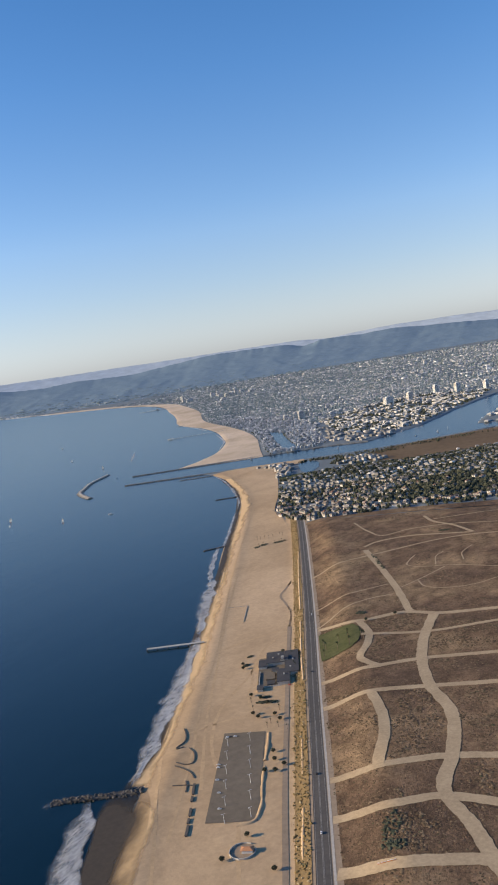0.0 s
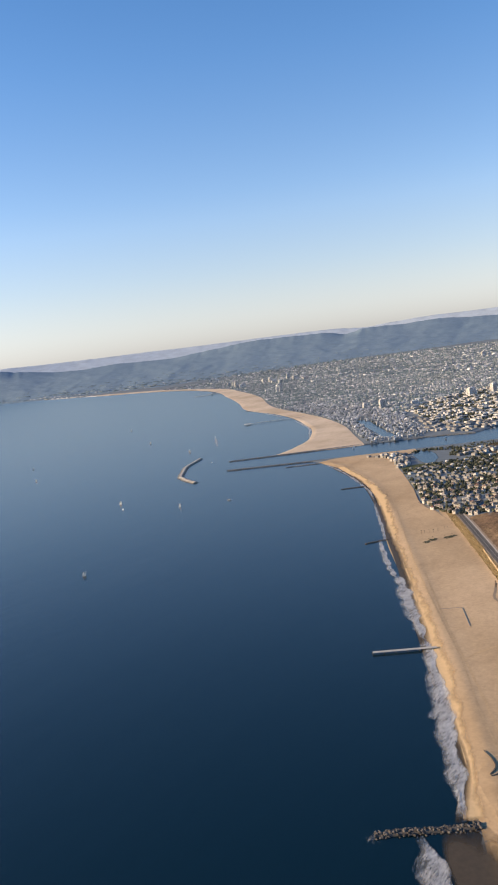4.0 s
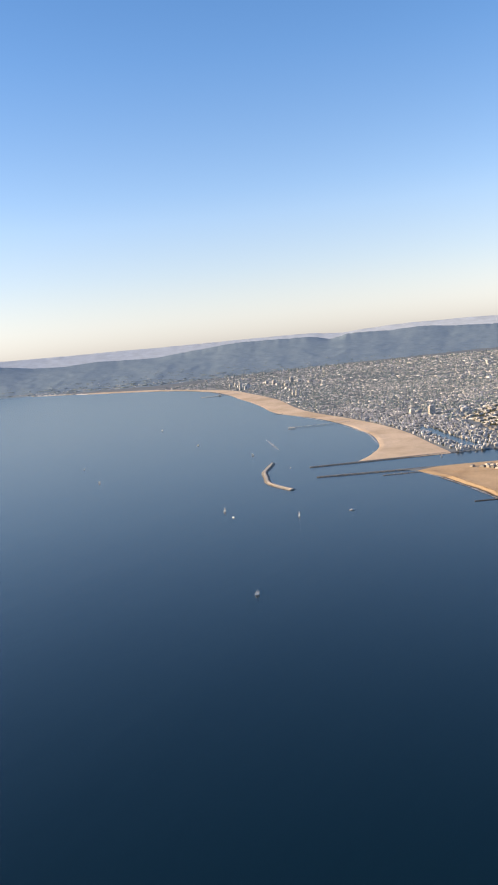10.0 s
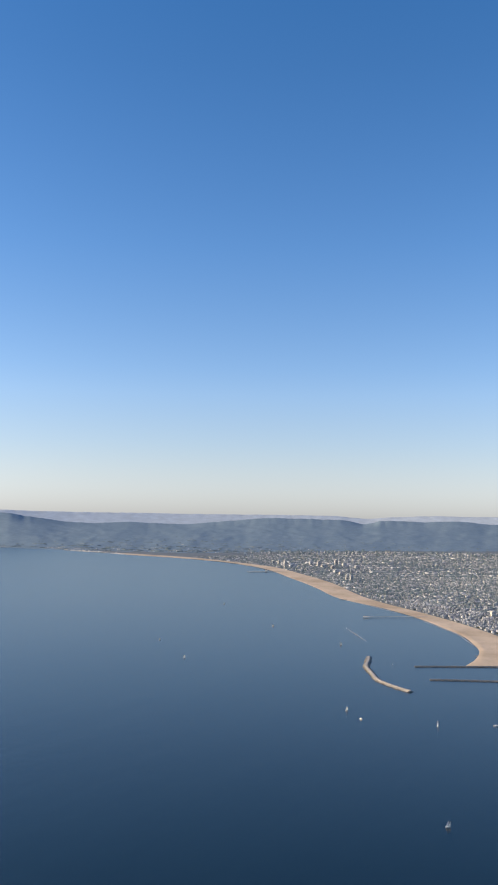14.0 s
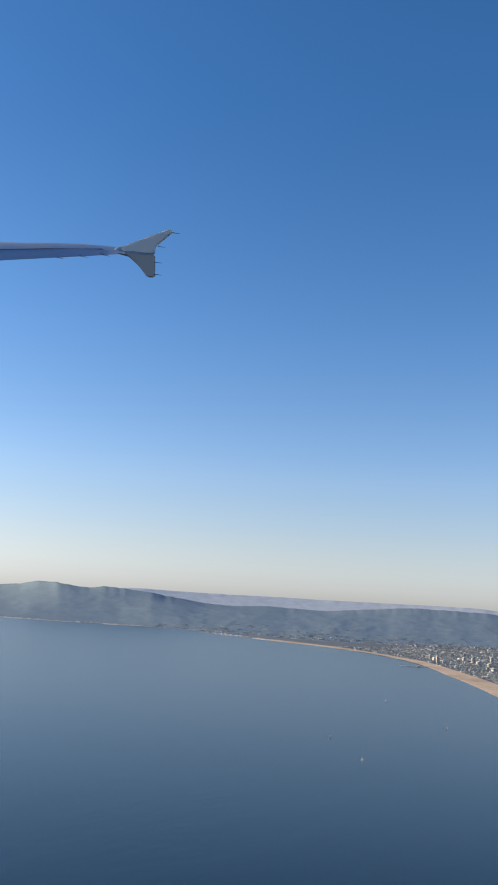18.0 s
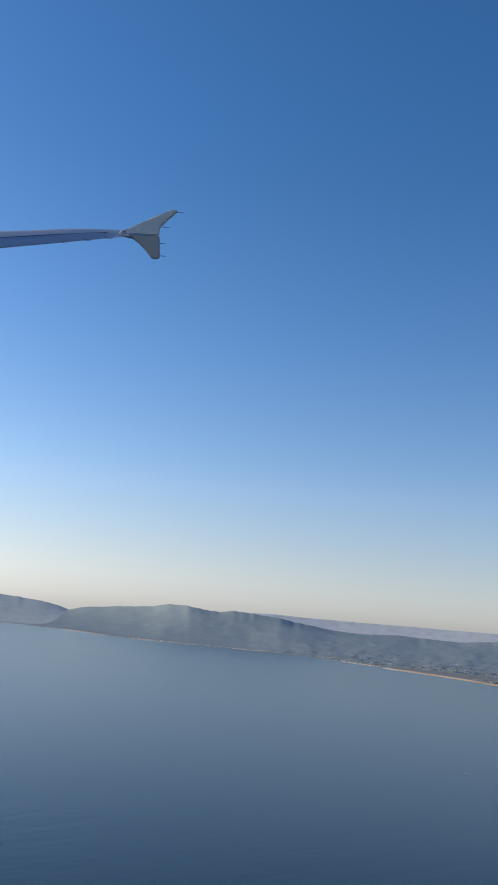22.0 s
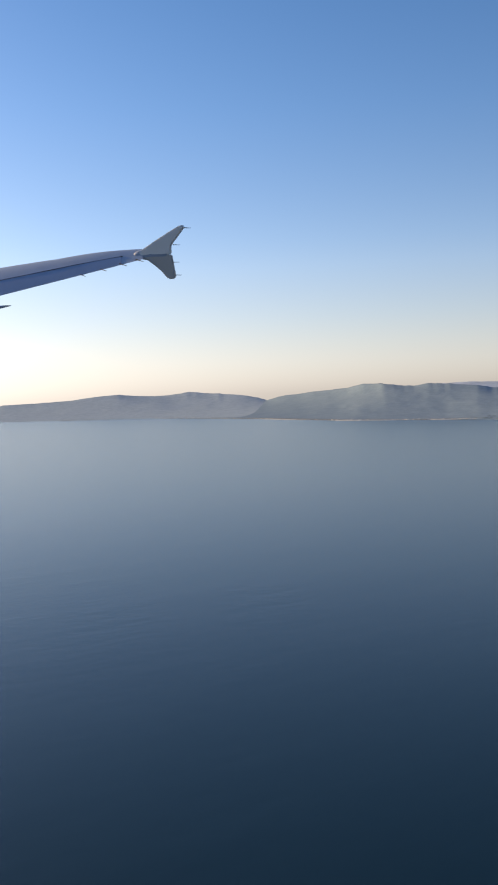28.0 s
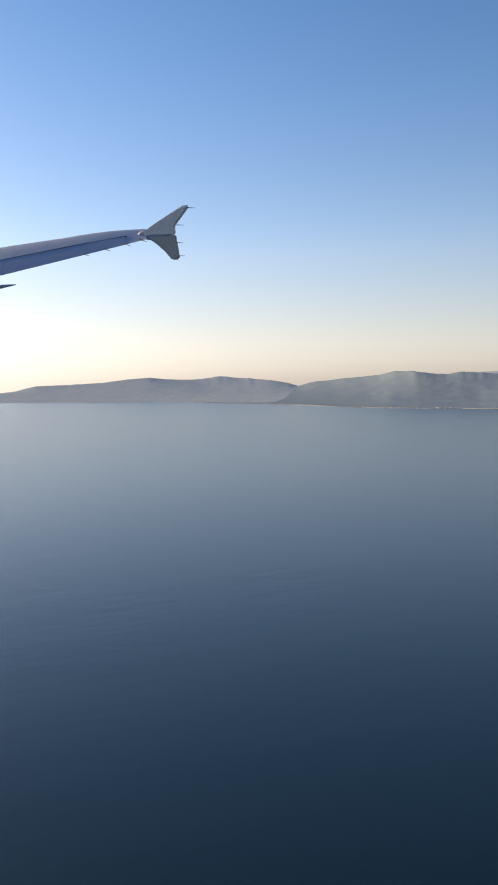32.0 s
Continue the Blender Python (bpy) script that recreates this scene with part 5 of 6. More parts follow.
scatter_boxes("near_avenue_roofs", *grid_fill(VENICE, 46, 300, 40, 0.5, 28, 900, 0.6), "rows of pale shops and flats along the near town's avenues", (16, 42), (5, 11), 40, 28, BIGROOF)
scatter_boxes("large_roofs", *grid_fill(BAY, 150, 170, 43, 0.26, 25, 3, 0.8), "large pale flat roofs scattered over the far plain", (26, 70), (5, 10), 43, 25, BIGROOF)
EAST = [(-420, 4150), (-600, 5400), (300, 4300), (3500, 4400), (4200, 3300), (1500, 3000), (100, 3950)]
scatter_boxes("east_town", *grid_fill(EAST, 32, 38, 25, 0.7, 6, 4), "low town east of the harbour", (12, 28), (5, 9), 25, 6)
MIDPLAIN = [(-7000, 11200), (-4000, 12300), (0, 12800), (5000, 12500), (9000, 11500), (9500, 17300), (4000, 15700), (0, 14800), (-4500, 13800), (-7600, 12800), (-9800, 11600), (-9000, 10400)]
scatter_boxes("foothill_town", *grid_fill(MIDPLAIN, 60, 80, 43, 0.5, 15, 4, 0.9), "far pale roofs below the hills", (16, 40), (6, 12), 43, 15)
scatter_boxes("lagoon_houses", *grid_fill([(-470, 1560), (-380, 1600), (-260, 1480), (-330, 1380), (-440, 1400)], 20, 26, 60, 0.9, 16, 4), "rows of flats beside the lagoon", (12, 20), (7, 11), 60, 16, NEAR_CITY)
scatter_boxes("beach_houses", *grid_fill([(-860, 1440), (-700, 1500), (-650, 1430), (-600, 1330), (-570, 1180), (-600, 1180), (-720, 1400)], 19, 22, 60, 0.9, 17, 5), "pale flats at the beach's end", (12, 20), (7, 11), 60, 17, NEAR_CITY)
MEADOW_END = [(-20, 1545), (160, 1640), (900, 1900), (1600, 1900), (1400, 1300), (640, 1110), (420, 1430)]
scatter_boxes("meadow_houses", *grid_fill(MEADOW_END, 24, 30, 22, 0.7, 8, 4), "pale houses at the meadow's edge", (10, 18), (5, 8), 22, 8, NEAR_CITY)
HARBOUR_EAST = [(-100, 2360), (-118, 2690), (-105, 2900), (30, 3850), (300, 3700), (500, 3000), (1150, 2910)]
scatter_boxes("harbour_sheds", *grid_fill(HARBOUR_EAST, 40, 46, 70, 0.6, 9, 4), "low pale boatyard sheds and docks", (12, 40), (4, 9), 70, 9)
g = np.random.default_rng(21)


def town_trees(name, poly, count, size, label, seed, material=None):
    gg = np.random.default_rng(seed)
    p = np.array(poly, float)
    x, y = gg.uniform(p[:, 0].min(), p[:, 0].max(), count * 3), gg.uniform(p[:, 1].min(), p[:, 1].max(), count * 3)
    m = inside(poly, x, y)
    for wet in (CHANNEL, CANAL, LAGOON):
        m[m] &= ~inside(wet, x[m], y[m])
    x, y = x[m], y[m]
    if count > 3000:             # groves and bare quarters
        k = np.array([noise.noise(Vector((x_ * 0.0012 + y_ * 0.0008, y_ * 0.0034 - x_ * 0.0026, seed))) + 0.6 * noise.noise(Vector((x_ * 0.006, y_ * 0.006, seed))) for x_, y_ in zip(x, y)])
        m = gg.random(len(x)) < np.clip(0.5 + 0.9 * k, 0.08, 1.0)
        x, y = x[m], y[m]
    x, y = x[:count], y[:count]
    r = gg.uniform(*size, len(x))
    tagged(lumps(name, x, y, height(x, y), r, r, r * 0.95, material or TREES, 0.35, 0.1, seed), label, "trees", kind="stuff")


VALLEY = [(-560, 1110), (-480, 1250), (-330, 1380), (-180, 1400), (0, 1500), (150, 1590), (420, 1420), (170, 1460), (20, 1320), (-140, 1220), (-250, 1050), (-380, 1080)]
scatter_boxes("valley_houses", *grid_fill(VALLEY, 24, 28, 30, 0.7, 18, 4), "pale houses below the hill", (10, 18), (5, 9), 30, 18, NEAR_CITY)
town_trees("valley_trees", VALLEY, 2000, (2.4, 5.5), "dark green trees below the hill", 41)
town_trees("hill_trees", HOUSING, 4800, (2.4, 5.6), "dark green trees between the houses", 31)
town_trees("grove", [(0, 560), (100, 530), (300, 550), (430, 700), (340, 960), (170, 960), (40, 800)], 900, (3.0, 6.5), "dense dark green trees on the hill", 32)
town_trees("spit_trees", SPIT, 3200, (2.2, 4.6), "dark trees between the spit's houses", 33)
town_trees("near_town_trees", VENICE, 9000, (3.5, 7.5), "dark trees all over the low town", 34, HAZED_TREES)
town_trees("far_town_trees", BAY, 16000, (5.0, 10.0), "dark trees all over the plain", 35, HAZED_TREES)
town_trees("foothill_trees", MIDPLAIN, 5000, (8.0, 16.0), "dark trees below the hills", 40, HAZED_TREES)
MIDTOWN = [(-1900, 3800), (-1500, 3380), (-1180, 2880), (-1300, 3200), (-1250, 3900), (-1130, 4460), (-420, 4160), (-590, 5390), (-1400, 3720)]
scatter_boxes("mid_town", *grid_fill(MIDTOWN, 34, 40, 45, 0.65, 24, 4), "pale low halls and houses behind the flats", (14, 36), (4, 9), 45, 24)
town_trees("mid_town_trees", MIDTOWN, 1400, (3, 7), "dark trees behind the flats", 42, HAZED_TREES)
town_trees("east_trees", EAST, 4000, (3.5, 7.5), "dark trees east of the harbour", 36, HAZED_TREES)
town_trees("lagoon_trees", [(-700, 1440), (-640, 1600), (-480, 1640), (-330, 1500), (-340, 1400), (-480, 1420), (-520, 1560), (-640, 1560)], 260, (2.5, 5), "dark trees round the lagoon", 37)
town_trees("channel_trees", [(-480, 1700), (40, 2060), (60, 2030), (-300, 1660), (-420, 1560)], 260, (2.0, 4.2), "dark scrub by the channel", 38)


# hillside homes and the shore road's houses below the mountains
for nm, c0, c1, n_, w_ in (("shore_houses", 32, 40, 420, 160), ):
    p = chain(COAST[c0:c1], 30)
    i = g.integers(0, len(p), n_)
    off = g.uniform(15, w_, n_) * g.random(n_)
    px, py = p[i, 0] + off * 0.25, p[i, 1] + off
    tagged(boxes(nm, px, py, np.full(n_, 3.0), g.uniform(14, 40, n_), g.uniform(10, 18, n_), g.uniform(6, 13, n_), g.uniform(-0.3, 0.3, n_), HAZED_CITY), "pale houses along the far shore", "buildings", kind="stuff")


# ---------------------------------------------------------------- harbour flats and towers
FLATWALL = varied("flats_wall", [(0.0, (0.42, 0.405, 0.38)), (0.5, (0.55, 0.53, 0.49)), (1.0, (0.70, 0.675, 0.63))], 0.8, island=False)
TOWERWALL = varied("tower_wall", [(0.0, (0.70, 0.66, 0.58)), (0.5, (0.82, 0.79, 0.73)), (1.0, (0.62, 0.58, 0.53))], 0.8, island=False)


FLATROOF = varied("flats_roof", [(0.0, (0.30, 0.29, 0.28)), (1.0, (0.52, 0.50, 0.47))], 0.9, island=False)


def flats():
    b = empty("apartment_block", Matrix.Identity(4), "white four-storey apartment block with dark balcony bands", "apartment block", "flats by the harbour")
    front = part("wall", box_bm(48, 15, 17, z=-1, bevel=0.15), FLATWALL, b)
    side = part("wing_wall", box_bm(13, 36, 17, x=-17.5, y=16, z=-1, bevel=0.15), FLATWALL, b)
    part("wing_wall", box_bm(13, 36, 17, x=17.5, y=16, z=-1, bevel=0.15), FLATWALL, b)
    part("roof", box_bm(47, 14, 0.6, z=16), FLATROOF, b)
    part("roof", box_bm(12, 26, 0.6, x=-17.5, y=20, z=16), FLATROOF, b)
    part("roof", box_bm(12, 26, 0.6, x=17.5, y=20, z=16), FLATROOF, b)
    for k in range(4):
        part("balcony_band", box_bm(42, 0.8, 1.7, y=-7.5, z=1.4 + 3.8 * k), GLASS, front)
        part("balcony_band", box_bm(0.8, 32, 1.7, x=-24, y=16, z=1.4 + 3.8 * k), GLASS, side)
    return b


blk = flats()
HARBOUR = [(-1290, 3200), (-1240, 3880), (-1120, 4450), (-420, 4150), (-400, 3560), (-440, 3060), (-450, 2540), (-510, 2430), (-830, 2440), (-1000, 2700)]
bx, by = grid_fill(HARBOUR, 84, 78, 64, 0.84, 12, 40)
first = True
for px, py in zip(bx, by):
    m = Matrix.Translation(at(px, py, h1(px, py))) @ Matrix.Rotation(radians(64 + g.normal(0, 5) + (180 if g.random() < 0.3 else 0) + (90 if g.random() < 0.25 else 0)), 4, 'Z') @ Matrix.Diagonal((0.95, 0.9, 0.8, 1))
    if first:
        blk.matrix_world = m
        first = False
    else:
        copy_thing(blk, m)
HARBOUR_LOW = [(-1130, 2840), (-800, 2160), (-560, 2070), (-480, 2400), (-520, 2450), (-840, 2430), (-1010, 2700)]
scatter_boxes("channel_houses", *grid_fill(HARBOUR_LOW, 26, 34, 62, 0.8, 14, 4), "low flats and houses beside the channel", (12, 30), (5, 10), 62, 14, NEAR_CITY)
scatter_boxes("harbour_houses", *grid_fill(HARBOUR, 44, 50, 64, 0.45, 19, 4), "low buildings between the flats", (14, 34), (4, 9), 64, 19)
town_trees("harbour_trees", HARBOUR, 2400, (3, 6.5), "dark trees between the flats", 39)


def tower(x, y, w, d, h, turn, label, storeys):
    b = empty("tower_block", Matrix.Translation(at(x, y, h1(x, y))) @ Matrix.Rotation(radians(turn), 4, 'Z'), label, "tower block", "tower blocks round the bay")
    shaft = part("shaft", box_bm(w, d, h + 2, z=-2, bevel=0.3), TOWERWALL, b)
    part("roof_house", box_bm(w * 0.5, d * 0.5, h * 0.06 + 2, z=h, bevel=0.1), TOWERWALL, b)
    for k in range(storeys):
        bm = box_bm(w + 0.5, d * 0.86, h / storeys * 0.42, z=h * (k + 0.4) / storeys)
        box_bm(w * 0.86, d + 0.5, h / storeys * 0.42, z=h * (k + 0.4) / storeys, bm=bm)
        part("window_band", bm, GLASS, shaft)
    return b


for x, y, w, d, h, t_, k, lb in ((-1545, 3450, 40, 26, 58, 40, 9, "pale broad tower block beside a low hall"), (-1690, 3500, 30, 24, 36, 40, 6, "pale mid-rise block with balconies"),
                                 (-1360, 3560, 50, 22, 24, 40, 5, "grey mid-rise block with a flat roof"), (-1075, 3900, 70, 30, 50, 64, 8, "broad grey office block"), (-938, 3960, 34, 30, 62, 50, 10, "cream tower block above the flats"),
                                 (-880, 4420, 36, 30, 58, 50, 9, "cream tower block above the flats"), (-690, 4310, 38, 30, 62, 50, 10, "cream tower block above the flats"),
                                 (-465, 4230, 30, 30, 64, 50, 10, "cream tower block above the flats"), (-250, 4700, 32, 28, 60, 50, 9, "cream tower block above the flats"),
                                 (-5210, 7590, 32, 30, 84, 45, 11, "slim white tower by the far shore"), (-5130, 7640, 70, 26, 44, 45, 7, "broad cream hotel block by the far shore"), (-5330, 7760, 30, 26, 46, 45, 7, "pale block by the far shore"),
                                 (-4990, 8130, 46, 34, 62, 45, 9, "pale office tower in the far town"), (-4870, 8420, 44, 30, 74, 45, 10, "pale tower with a crown in the far town"), (-4700, 8300, 60, 34, 44, 45, 7, "pale office block in the far town"),
                                 (-3660, 5880, 26, 24, 56, 40, 9, "slim white twin tower behind the beach"), (-3590, 5820, 26, 24, 56, 40, 9, "slim white twin tower behind the beach"),
                                 (-5060, 7480, 60, 24, 40, 45, 6, "white hotel block by the far shore"), (-5400, 7900, 54, 26, 36, 45, 6, "white hotel block by the far shore"), (-5520, 8020, 30, 26, 58, 45, 8, "white slim tower by the far shore"),
                                 (-4820, 7900, 60, 40, 34, 45, 5, "white office block in the far town"), (-4600, 7700, 56, 36, 38, 45, 6, "white office block in the far town"), (-5160, 8250, 46, 34, 52, 45, 8, "white tower in the far town"), (-4420, 8050, 70, 40, 32, 45, 5, "white long block in the far town"),
                                 (-5700, 8200, 40, 28, 42, 45, 6, "white block by the far shore"), (-4300, 7100, 60, 40, 26, 45, 4, "white hall in the far town"), (-4050, 6650, 40, 30, 30, 40, 5, "white block behind the beach"),
                                 (-7000, 9720, 50, 30, 56, 30, 8, "grey twin blocks below the hills"), (-6900, 9760, 40, 30, 50, 30, 7, "grey twin blocks below the hills"),
                                 (-2480, 9600, 60, 40, 40, 40, 6, "white hospital block on the plain"), (-1500, 10800, 90, 40, 40, 40, 6, "white long block on the plain"), (1300, 10800, 50, 40, 70, 40, 9, "pale tower on the far plain"), (1700, 11200, 50, 40, 80, 40, 9, "pale tower on the far plain")):
    tower(x, y, w, d, h, t_, lb, k)

# ---------------------------------------------------------------- lagoon, canal, meadow
POND = WATER
field("lagoon", LAGOON, POND, 0.6, 60, "small blue lagoon among trees", "lagoon")
field("park", [(-560, 1240), (-520, 1256), (-490, 1285), (-440, 1230), (-470, 1150), (-560, 1130), (-600, 1180)], GRASS, 0.5, 50, "green park lawn beside the lagoon", "lawn")
field("canal", CANAL, POND, 0.6, 80, "narrow blue canal between houses", "canal")
MEADOW = surface("brown_meadow", (0.125, 0.085, 0.05), (0.19, 0.13, 0.075), 0.03, 0.4, 0.95, relief=0.4, dist=0.2, spec=0.1)
field("meadow", [(-400, 1640), (-330, 1800), (-140, 1985), (60, 2150), (700, 2500), (1500, 2700), (1700, 2000), (900, 1890), (150, 1600), (-10, 1520), (-170, 1400), (-320, 1440)], MEADOW, 0.4, 60, "dry brown wet-meadow beside the channel", "meadow")


# ---------------------------------------------------------------- beach park
LOTMAT = surface("grey_lot", (0.135, 0.11, 0.08), (0.17, 0.14, 0.103), 0.1, 1.2, 0.95, relief=0.1, dist=0.02)
field("car_park", [(286, -760), (340, -745), (428, -932), (372, -950)], LOTMAT, 0.5, 40, "grey-brown empty beach car park", "car park")


def lamp_post(x, y):
    b = empty("lamp_post", Matrix.Translation(at(x, y, h1(x, y) + 0.5)) @ Matrix.Rotation(radians(60), 4, 'Z'), "tall pale twin-arm lamp post in the car park", "lamp post", "lamps in the car park")
    bm = bmesh.new()
    bmesh.ops.create_cone(bm, segments=8, radius1=0.28 * S, radius2=0.16 * S, depth=11 * S, cap_ends=True, matrix=Matrix.Translation((0, 0, 5.5 * S)))
    part("pole", bm, HULL, b)
    part("foot", box_bm(0.9, 0.9, 0.8), CONCRETE, b)
    arm = part("arm", box_bm(4.0, 0.2, 0.2, z=10.8), HULL, b)
    for s_ in (-1, 1):
        part("lamp_head", box_bm(1.1, 0.5, 0.3, x=s_ * 1.9, z=10.6, bevel=0.05), HULL, arm)
    return b


for i in range(6):
    for j, (x0_, y0_) in enumerate(((311, -790), (330, -775))):
        lamp_post(x0_ + i * 17 - 2 + j * 4, y0_ - i * 31 + j * 3)


def berm(line, width, tall, label):
    c = chain(line, 4)
    d = np.gradient(c, axis=0)
    d /= np.hypot(d[:, 0], d[:, 1])[:, None]
    nr = np.stack([d[:, 1], -d[:, 0]], 1)
    prof = [(-0.6, -0.2), (-0.32, 0.75), (-0.1, 1.0), (0.15, 0.95), (0.35, 0.6), (0.6, -0.2)]
    vs, n = [], len(prof)
    for q, e in zip(c, nr):
        k = 0.8 + 0.5 * noise.noise(Vector((q[0] * 0.08, q[1] * 0.08, 5)))
        hh = h1(*q)
        vs += [at(q[0] + e[0] * w * width * k, q[1] + e[1] * w * width * k, hh + h * tall * k) for w, h in prof]
    fs = [(i * n + j, i * n + j + 1, (i + 1) * n + j + 1, (i + 1) * n + j) for i in range(len(c) - 1) for j in range(n - 1)]
    return tagged(mesh_ob("sand_berm", vs, [f[::-1] for f in fs], SAND, None, True), label, "sand berm")


berm([(347, -748), (362, -780), (376, -815)], 7, 1.8, "heaped sand berm along the car park")
berm([(382, -828), (400, -868), (421, -914), (424, -932), (408, -946)], 6, 1.7, "heaped sand berm along the car park")
berm([(470, -905), (488, -945), (506, -985)], 5, 2.2, "low sand drift beside the service road")
berm([(440, -842), (424, -808), (404, -765)], 4, 1.8, "low sand drift beside the service road")
berm([(330, -600), (300, -540), (262, -462), (215, -362)], 5, 2.4, "long low sand drift under the bank")
berm([(186, -300), (130, -185), (70, -60), (0, 90)], 5, 2.4, "long low sand drift under the bank")


def low_wall(line, tall, thick, material, label):
    c = chain(line, 5)
    b = empty("beach_wall", Matrix.Translation(at(*c[0], h1(*c[0]))), label, "wall", "walls on the beach")
    inv = b.matrix_world.inverted()
    d = np.gradient(c, axis=0)
    d /= np.hypot(d[:, 0], d[:, 1])[:, None]
    nr = np.stack([d[:, 1], -d[:, 0]], 1)
    for nm, t0, z0, z1 in (("wall", thick, -1.0, tall), ("coping", thick * 1.6, tall, tall + 0.3)):
        vs = []
        for q, e in zip(c, nr):
            hh = h1(*q)
            vs += [inv @ at(q[0] + e[0] * w * t0 / 2, q[1] + e[1] * w * t0 / 2, hh + z) for w, z in ((-1, z0), (-1, z1), (1, z1), (1, z0))]
        n = len(c)
        fs = [(i * 4 + j, i * 4 + j + 1, i * 4 + j + 5, i * 4 + j + 4) for i in range(n - 1) for j in range(3)]
        fs += [(3, 2, 1, 0), (n * 4 - 4, n * 4 - 3, n * 4 - 2, n * 4 - 1)]
        mesh_ob(nm, vs, [f[::-1] for f in fs], material, b)
    return b


for ln in ([(315, -881), (320, -891), (326, -902)], [(328, -906), (333, -916)], [(340, -928), (347, -942)], [(349, -946), (353, -955)], [(355, -957), (364, -976)]):
    low_wall(ln, 1.3, 1.8, ROCK, "dark straight length of low beach wall")
for ln in ([(221, -759), (236, -777), (243, -792), (241, -809)], [(243, -812), (247, -806), (250, -804)], [(258, -804), (273, -815), (281, -827), (284, -839), (278, -843), (263, -842)],
           [(266, -850), (282, -853), (296, -859), (307, -869)], [(290, -891), (304, -886), (314, -884)], [(300, -877), (308, -887), (314, -899)]):
    low_wall(ln, 0.8, 0.9, ROCK, "dark low retaining wall curving over the sand")
low_wall([(53, -267), (72, -310), (91, -353)], 0.7, 0.7, PALE_ROCK, "thin grey-brown wall on the open sand")
low_wall([(52, -265), (34, -272), (16, -280)], 0.4, 0.5, PALE_ROCK, "thin grey-brown wall on the open sand")


def pavilion():
    b = empty("beach_pavilion", Matrix.Translation(at(263, -556, h1(263, -556))) @ Matrix.Rotation(radians(-64), 4, 'Z'), "low dark flat-roofed beach building round a yard", "building")
    for w, d, h, x, y in ((45, 28, 5.5, -40, -2), (88, 20, 6.5, -15, 24), (48, 18, 6.0, 37, 11), (26, 12, 4.5, -22, -22), (16, 12, 8.5, -28, 12), (15, 8, 3.6, 68, -24), (12, 10, 4.4, 8, -2)):
        part("wing_wall", box_bm(w, d, h, x, y), CONCRETE, b)
        part("roof", box_bm(w + 1.6, d + 1.6, 0.7, x, y, h), ROOFDARK, b, "dark flat roof")
    part("yard_wall", box_bm(58, 0.6, 2.2, 33, -26), CONCRETE, b)
    part("yard_wall", box_bm(0.6, 34, 2.2, 62, -9), CONCRETE, b)
    part("deck", box_bm(112, 62, 0.7, 2, 2, -0.1), LOTMAT, b)
    part("yard_roof", box_bm(26, 13, 3.2, 26, -9), LOTMAT, b, "grey flat yard roof")
    part("yard_roof", box_bm(14, 12, 2.6, 50, -8), ROOFDARK, b)
    for x, y in ((-46, 3), (-34, -6), (-20, 26), (10, 22), (36, 12)):
        part("roof_vent", box_bm(3, 2.4, 1.4, x, y, 6.9), CONCRETE, b)
    part("mast_tower", box_bm(4.5, 4.5, 13, -22, 10), CONCRETE, b, "slim pale tower")
    return b


ROOFDARK = surface("dark_roofing", (0.045, 0.045, 0.05), (0.075, 0.072, 0.07), 0.4, 3.0, 0.9, relief=0.1, dist=0.02)
pavilion()


def plaza():
    b = empty("round_plaza", Matrix.Translation(at(438, -984, h1(438, -984) + 0.3)), "round paved plaza with a low wall and a small tiled hut", "plaza")
    bm = bmesh.new()
    bmesh.ops.create_cone(bm, segments=32, radius1=13.5 * S, radius2=13.5 * S, depth=0.5 * S, cap_ends=True)
    part("paving", bm, PATHMAT, b)
    for k in range(16):
        if k in (2, 3):
            continue
        a = 2 * math.pi * k / 16
        part("wall_segment", box_bm(5.6, 0.7, 1.7, 13.4 * math.cos(a), 13.4 * math.sin(a), 0, turn=a + math.pi / 2), CONCRETE, b)
    part("hut_wall", box_bm(11, 6, 3.4, 5, 1, turn=radians(20)), FLATWALL, b)
    bm = hip_bm(11, 6, 3.4, 2.2, 1.0)
    bmesh.ops.transform(bm, matrix=Matrix.Translation((0.5, 0.1, 0)) @ Matrix.Rotation(radians(20), 4, 'Z'), verts=bm.verts)
    part("hut_roof", bm, TILE, b, "orange tiled roof")
    return b


TILE = surface("orange_tile", (0.42, 0.19, 0.09), (0.50, 0.25, 0.13), 1.0, 6.0, 0.85, relief=0.3, dist=0.02)
plaza()


# ---------------------------------------------------------------- trees, palms, vehicles
TRUNK = surface("palm_trunk", (0.14, 0.10, 0.07), (0.20, 0.15, 0.10), 1.0, 6.0, 0.95, relief=0.3, dist=0.02)
FROND = varied("palm_frond", [(0.0, (0.035, 0.055, 0.02)), (0.6, (0.055, 0.075, 0.03)), (1.0, (0.11, 0.10, 0.05))], 0.7)


